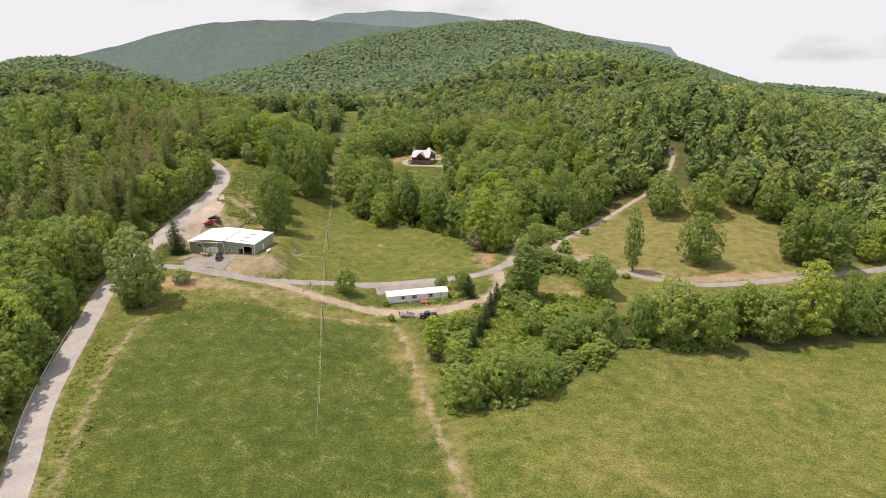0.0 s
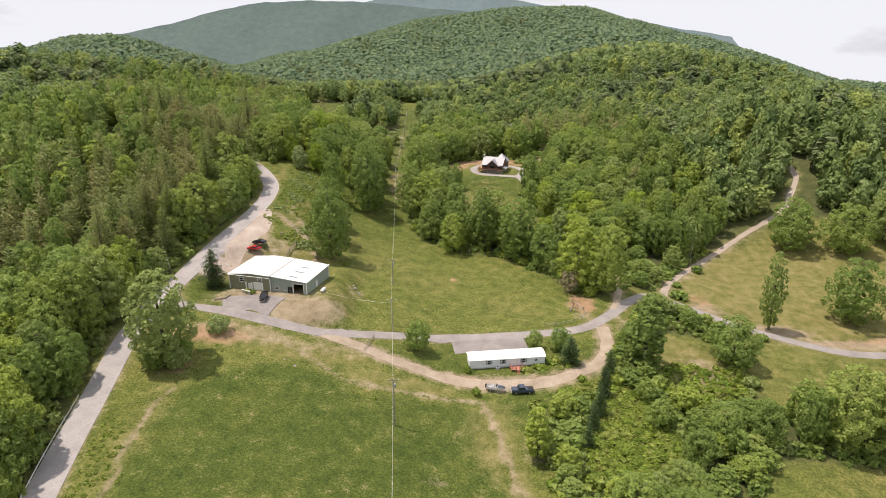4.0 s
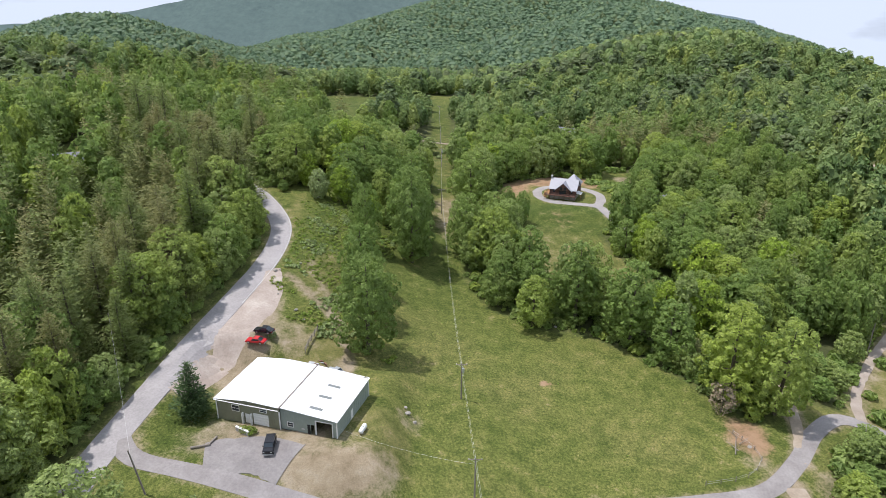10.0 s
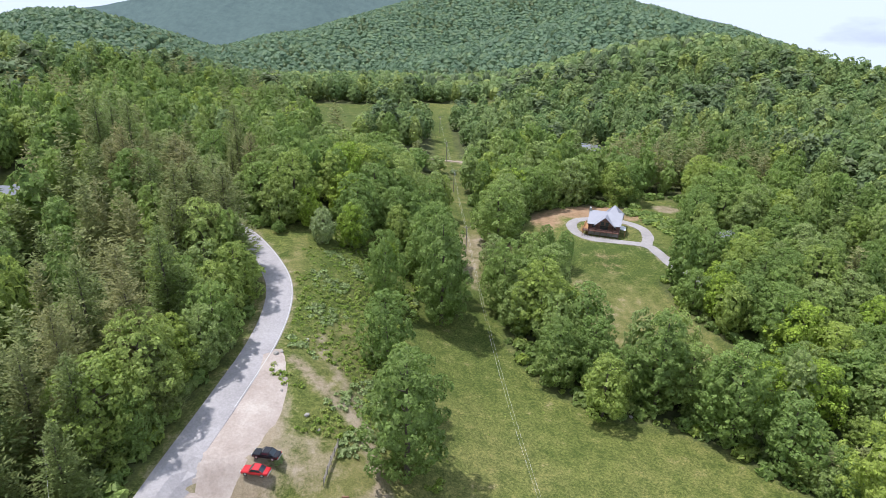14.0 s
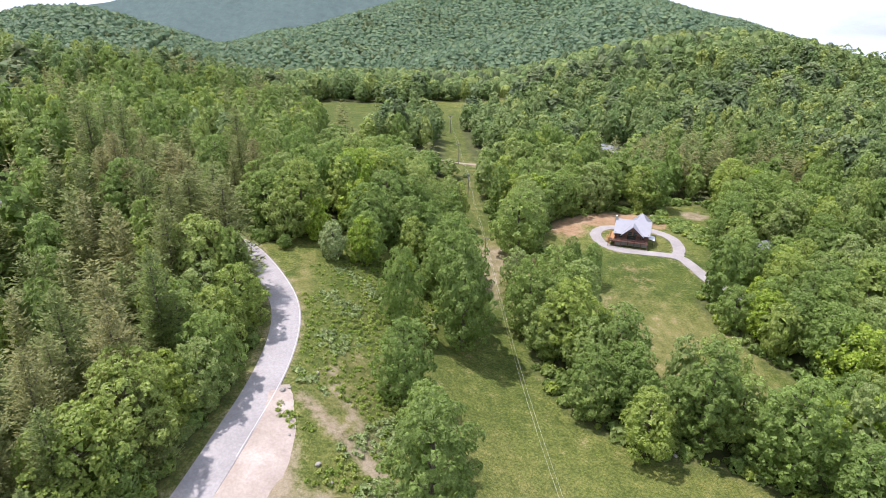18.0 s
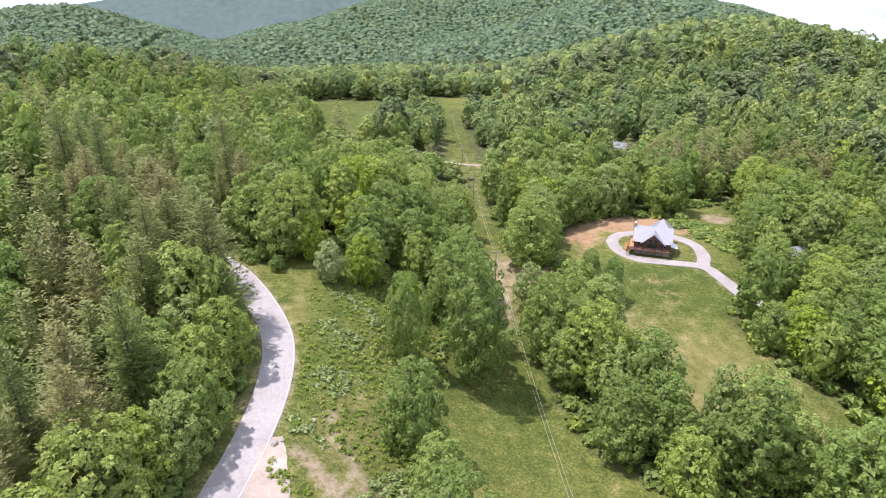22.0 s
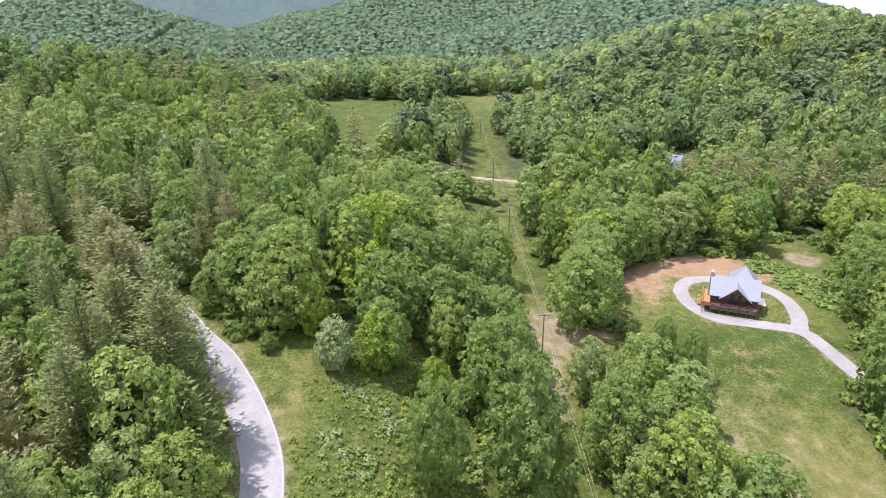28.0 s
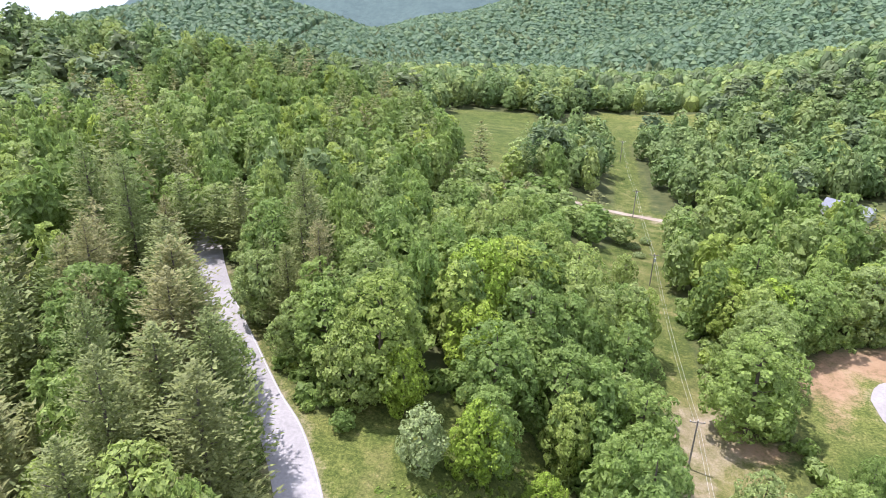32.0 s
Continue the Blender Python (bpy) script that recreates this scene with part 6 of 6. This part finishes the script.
def scrap_heap(x, y, seed, count, label):
    rng = random.Random(seed)
    top = root("scrap_heap", pose(x, y, z_at(x, y)), label, "scrap")
    for k in range(count):
        a, d = rng.uniform(0, math.tau), rng.uniform(0.2, 2.2)
        w, l_, h = rng.uniform(0.2, 0.7), rng.uniform(0.5, 1.8), rng.uniform(0.1, 0.5)
        p = part("scrap_piece", box(-l_ / 2, l_ / 2, -w / 2, w / 2, 0, h, 0.03), rng.choice((RUST, METAL, POLE, SKIRT)), top)
        p.matrix_local = pose(math.cos(a) * d, math.sin(a) * d, -0.05, rng.uniform(-12, 12), rng.uniform(-12, 12), rng.uniform(0, 360))


scrap_heap(-48, 170.5, 1, 12, "heap of rusty scrap behind the shop")
scrap_heap(-53, 171.5, 2, 9, "heap of metal scrap and boards behind the shop")
scrap_heap(-46, 173.5, 3, 8, "scattered old metal parts in the weeds")
logs_ = root("log_pile", pose(-63.8, 144.8, z_at(-63.8, 144.8), 0, 0, 20), "two old timbers lying on the grass verge", "timber")
for a_, b_ in (((0, 0, 0.25), (3.4, -0.2, 0.3)), ((3.0, -0.2, 0.25), (4.6, 1.8, 0.3))):
    part("timber", tube([a_, b_], 0.2, 8), POLE, logs_)
brush = root("fallen_branches", pose(44, 161.5, z_at(44, 161.5)), "weathered fallen branches on bare soil by the fence", "branch")
for a_, b_, r_ in (((-2, -3, 0.2), (0.5, 3, 0.7), 0.14), ((0, 0, 0.4), (2.4, 1.5, 0.9), 0.1), ((-1, -2, 0.3), (-2.6, 0.5, 0.8), 0.09), ((0.4, 2, 0.5), (-0.8, 4.4, 0.9), 0.08)):
    part("branch", tube([a_, b_], [r_, r_ * 0.4], 6), POLE, brush)


# ---- power line ----
def power_pole(x, y, tall, turn, arm=True, lean=0.0, gear=False):
    top = root("utility_pole", pose(x, y, z_at(x, y), 0, lean, turn), "weathered wooden utility pole carrying overhead wires", "pole", "poles of the power line")
    part("shaft", tube([(0, 0, -1), (0, 0, tall * 0.5), (0, 0, tall)], [0.17, 0.15, 0.11], 10), POLE, top)
    if arm:
        part("crossarm", box(-1.25, 1.25, 0.1, 0.22, tall - 0.55, tall - 0.41, 0.01), POLE, top)
        for s in (-1.15, 0.0, 1.15):
            part("insulator", tube([(s, 0.16 if s else 0.0, tall - 0.4 if s else tall), (s, 0.16 if s else 0.0, tall - 0.2 if s else tall + 0.2)], 0.06, 8), TRIM, top)
        for s in (-1, 1):
            part("brace", tube([(s * 0.8, 0.12, tall - 0.5), (0, 0.12, tall - 1.15)], 0.03, 5), METAL, top)
    if gear:
        part("transformer", tube([(0.35, 0, tall - 2.3), (0.35, 0, tall - 1.3)], 0.27, 12), METAL, top, "grey cylindrical transformer")
    return top.matrix_world @ Vector((0, 0, tall + 0.15)), top.matrix_world @ Vector((0, 0.0, tall - 1.4))


def wire(a, b, sag, label="thin sagging overhead power wire", r=0.014):
    a, b = Vector(a), Vector(b)
    pts = [a.lerp(b, t) - Vector((0, 0, sag * 4 * t * (1 - t))) for t in (k / 14 for k in range(15))]
    return tagged(part("power_wire", tube(pts, r, 5), WIRE), label, "wire", "wires of the power line")


LINE = [(4, -150, 11, 0), (-9, 100, 12, 1), (-12.3, 141, 10, 0), (-14.3, 171, 9.2, 1), (-20.3, 281, 10, 0), (-21.5, 352, 9.5, 1), (-23, 408, 10, 0), (-25, 480, 10, 0)]
tops = [power_pole(x, y, h, 2, gear=bool(gr)) for x, y, h, gr in LINE]
for (a_, a2), (b_, b2) in zip(tops, tops[1:]):
    far_ = (b_ - a_).length
    wire(a_, b_, 0.00035 * far_ * far_)
    wire(a2, b2, 0.0004 * far_ * far_)
pa_, pa2 = power_pole(-67.2, 133.8, 9.0, 0, arm=False, lean=-9)
wire(tops[2][1], (-38.0, 147.5, 16.4), 1.0, "thin service wire running to the shop")
pb_, pb2 = power_pole(96, 203, 9.5, 20, arm=False)
pc_, pc2 = power_pole(-87, 168, 11.0, 0, arm=False, lean=-4)
wire(pa2, pc2, 1.2)


# ---- fences and guard rail ----
def fence(name, pts, gap, tall, label, rails=(0.5, 0.95), wood=POLE, rail_r=0.02):
    line = along(pts, gap)
    top = root(name, pose(line[0].x, line[0].y, z_at(line[0].x, line[0].y)), label, name.split("_")[-1])
    o = top.matrix_world.translation
    for p in line:
        z = z_at(p.x, p.y) - o.z
        part("post", tube([(p.x - o.x, p.y - o.y, z - 0.4), (p.x - o.x, p.y - o.y, z + tall)], 0.08, 6), wood, top)
    for h in rails:
        for a, b in zip(line, line[1:]):
            part("rail", tube([(a.x - o.x, a.y - o.y, z_at(a.x, a.y) - o.z + h), (b.x - o.x, b.y - o.y, z_at(b.x, b.y) - o.z + h)], rail_r, 5), wood if rail_r > 0.04 else METAL, top)


fence("field_fence", [(33, 150.3), (42, 152.5), (47, 158), (44, 165)], 3.2, 1.2, "wire fence on wooden posts along the pasture")
fence("board_fence", [(-49.5, 176), (-48.2, 184.5)], 2.1, 1.6, "short dark wooden board fence in the weeds", (0.4, 0.8, 1.2), POLE, 0.07)
fence("rail_fence", [(-19, 128), (-17, 135)], 3.5, 1.1, "old wooden rail by the lane", (0.5, 0.9), POLE, 0.06)


def guard_rail(pts):
    line = along(pts, 3.8)
    top = root("guard_rail", pose(line[0].x, line[0].y, z_at(line[0].x, line[0].y)), "grey galvanised guard rail on posts beside the road", "guard rail")
    o = top.matrix_world.translation
    for p in line:
        z = z_at(p.x, p.y) - o.z
        part("post", box(p.x - o.x - 0.08, p.x - o.x + 0.08, p.y - o.y - 0.08, p.y - o.y + 0.08, z - 0.4, z + 0.8), METAL, top)
    for a, b in zip(line, line[1:]):
        za, zb = z_at(a.x, a.y) - o.z, z_at(b.x, b.y) - o.z
        bm = bmesh.new()
        vs = []
        for p, z in ((a, za), (b, zb)):
            vs.append([bm.verts.new((p.x - o.x + dx, p.y - o.y, z + h)) for dx, h in ((0.1, 0.45), (0.17, 0.52), (0.1, 0.6), (0.17, 0.68), (0.1, 0.76))])
        for k in range(4):
            bm.faces.new((vs[0][k], vs[0][k + 1], vs[1][k + 1], vs[1][k]))
        part("beam", bm, METAL, top)


guard_rail([(-66.5, 44), (-71.5, 60), (-76.5, 82), (-79.5, 100)])


# ---- brush and weeds on the banks ----
def brush_mass(name, seed, x0, x1, y0, y1, gap, keep, size, tall, mat, label):
    x, y, g = scatter(seed, x0, x1, y0, y1, gap)
    ok = keep(x, y) & open_land(x, y) & (off_line(x, y, ROAD) > 4.6) & (off_line(x, y, LANE) > 3) & (off_line(x, y, DIRT) > 3.2) & (off_line(x, y, DRIVE) > 3) & ~inside(x, y, [(-66, 140), (-66, 170), (-32, 168), (-28, 140)])
    r = random.Random(seed)
    pats = [lobed_crown(r, 1.0, 2.0, 0.0, 7, 46, size, 0.0, True) for _ in range(5)]
    out, tint = [], []
    for a, b, c in zip(x[ok], y[ok], height(x[ok], y[ok])):
        h = g.uniform(*tall)
        out.append(pats[g.randint(5)] * [h, h, h * 0.62] + [a, b, c - 0.06])
        tint.append(np.full(len(out[-1]), g.rand()))
    return tagged(new(name, leaf_mesh(name, np.concatenate(out), mat, np.concatenate(tint))), label, "weeds", kind="stuff")


brush_mass("bank_weeds", 201, -66, -34, 186, 268, 1.25, lambda x, y: (np.hypot((x + 50) / 15, (y - 232) / 38) + 0.45 * wobble(x, y, 5.0) < 0.95) & (off_line(x, y, [(-40.5, 178), (-45, 190.5), (-59, 205)]) > 1.6), 0.3, (0.3, 0.85), WEED, "tall weeds and brambles covering the bank")
brush_mass("bramble_patches", 211, -62, -34, 178, 262, 1.5, lambda x, y: wobble(x + 3, y, 4.3) - 0.004 * (y - 195) > 0.32, 0.34, (0.5, 1.15), SILVER, "pale silvery brambles in clumps on the bank")
brush_mass("yard_weeds", 202, -56, -22, 150, 196, 2.2, lambda x, y: (wobble(x, y, 5.0) > 0.25) & (x < -30 + 6 * wobble(x, y, 9.0)), 0.4, (0.4, 1.3), WEED, "weeds growing round the shop")
brush_mass("slope_weeds", 203, -80, -40, 10, 131, 1.3, lambda x, y: (off_line(x, y, ROAD) + off_line(x, y, FIELD_EDGE) < 14) & (off_line(x, y, FIELD_EDGE) > 1.2) & (wobble(x, y, 3.0) > -0.55), 0.32, (0.25, 0.65), WEED, "rank grass and weeds between the road and the field")
brush_mass("thicket_weeds", 204, 24, 84, 62, 130, 2.0, lambda x, y: (wobble(x, y, 6.0) > -0.2) & (y > 64 + np.maximum(0, (x - 40) * 0.8)), 0.45, (0.4, 1.6), WEED, "brambles and low brush of the thicket edge")
brush_mass("bramble_mat", 212, 28, 60, 80, 124, 1.35, lambda x, y: inside(x, y, BRAMBLES), 0.3, (0.5, 1.5), WEED, "mat of yellow-green brambles in the thicket")
brush_mass("lane_weeds", 205, -60, 60, 108, 124, 2.4, lambda x, y: (wobble(x, y, 3.5) > 0.45) & ((x < 0) | (x > 36)), 0.3, (0.2, 0.6), WEED, "tufts of weeds beside the dirt lane")
brush_mass("meadow_tufts", 206, -36, 48, 142, 240, 2.6, lambda x, y: wobble(x, y, 2.7) > 0.5, 0.22, (0.15, 0.35), WEED, "coarse tufts of grass in the pasture")
brush_mass("field_tufts", 207, -60, 120, 10, 112, 2.6, lambda x, y: wobble(x, y, 2.9) > 0.45, 0.2, (0.12, 0.3), WEED, "coarse tufts of grass in the mown field")
brush_mass("yard_shrubs", 208, 40, 66, 268, 326, 1.7, lambda x, y: (off_line(x, y, [(47, 322), (54, 308), (58, 290), (60, 272)]) < 4.5 + 1.5 * wobble(x, y, 4.0)), 0.42, (0.7, 2.1), BROAD, "young shrubs on the bank beside the cabin")
def edge_brush(seed, x0, x1, y0, y1, gap):
    """Undergrowth just inside the edge of the woods."""
    x, y, g = scatter(seed, x0, x1, y0, y1, gap)
    ok = ~open_land(x, y)
    near = np.zeros(len(x), bool)
    for a, b in ((6, 0), (-6, 0), (0, 6), (0, -6), (4, 4), (-4, -4), (4, -4), (-4, 4)):
        near |= open_land(x + a, y + b)
    ok &= near & (off_line(x, y, ROAD) > 4.4)
    r = random.Random(seed)
    pats = [lobed_crown(r, 1.0, 1.5, 0.0, 7, 70, 0.26, 0.0, True) for _ in range(6)]
    out, tint = [], []
    for a, b, c in zip(x[ok], y[ok], height(x[ok], y[ok])):
        h = g.uniform(0.9, 3.0)
        out.append(pats[g.randint(6)] * [h * 1.1, h * 1.1, h] + [a, b, c - 0.15])
        tint.append(np.full(len(out[-1]), g.rand()))
    return tagged(new("wood_edge_brush", leaf_mesh("wood_edge_brush", np.concatenate(out), BROAD, np.concatenate(tint))), "leafy undergrowth along the edges of the woods", "undergrowth", kind="stuff")


edge_brush(220, -135, 110, 20, 345, 2.7)
for x_, y_ in ((-55.5, 149.8), (-54.2, 149.5)):
    plant("bush", x_, y_, 1.5, 2.2, label="reddish-green shrub at the foot of the shop wall")
plant("bush", 8.6, 124.6, 1.8, 2.4)
plant("bush", 10.5, 115.8, 2.2, 2.6)

for x_, y_, w_ in ((-24.5, 378, 3.2), (-20.5, 384, 4.0), (-23, 372, 2.6)):
    plant("silver_bush", x_, y_, 0.6 * w_, w_, label="white-flowering bush in the cleared strip")

# patterns of which no tree was planted
for some in KINDS.values():
    for top, *_ in some:
        if top not in USED:
            for o_ in (*top.children_recursive, top):
                bpy.data.objects.remove(o_)
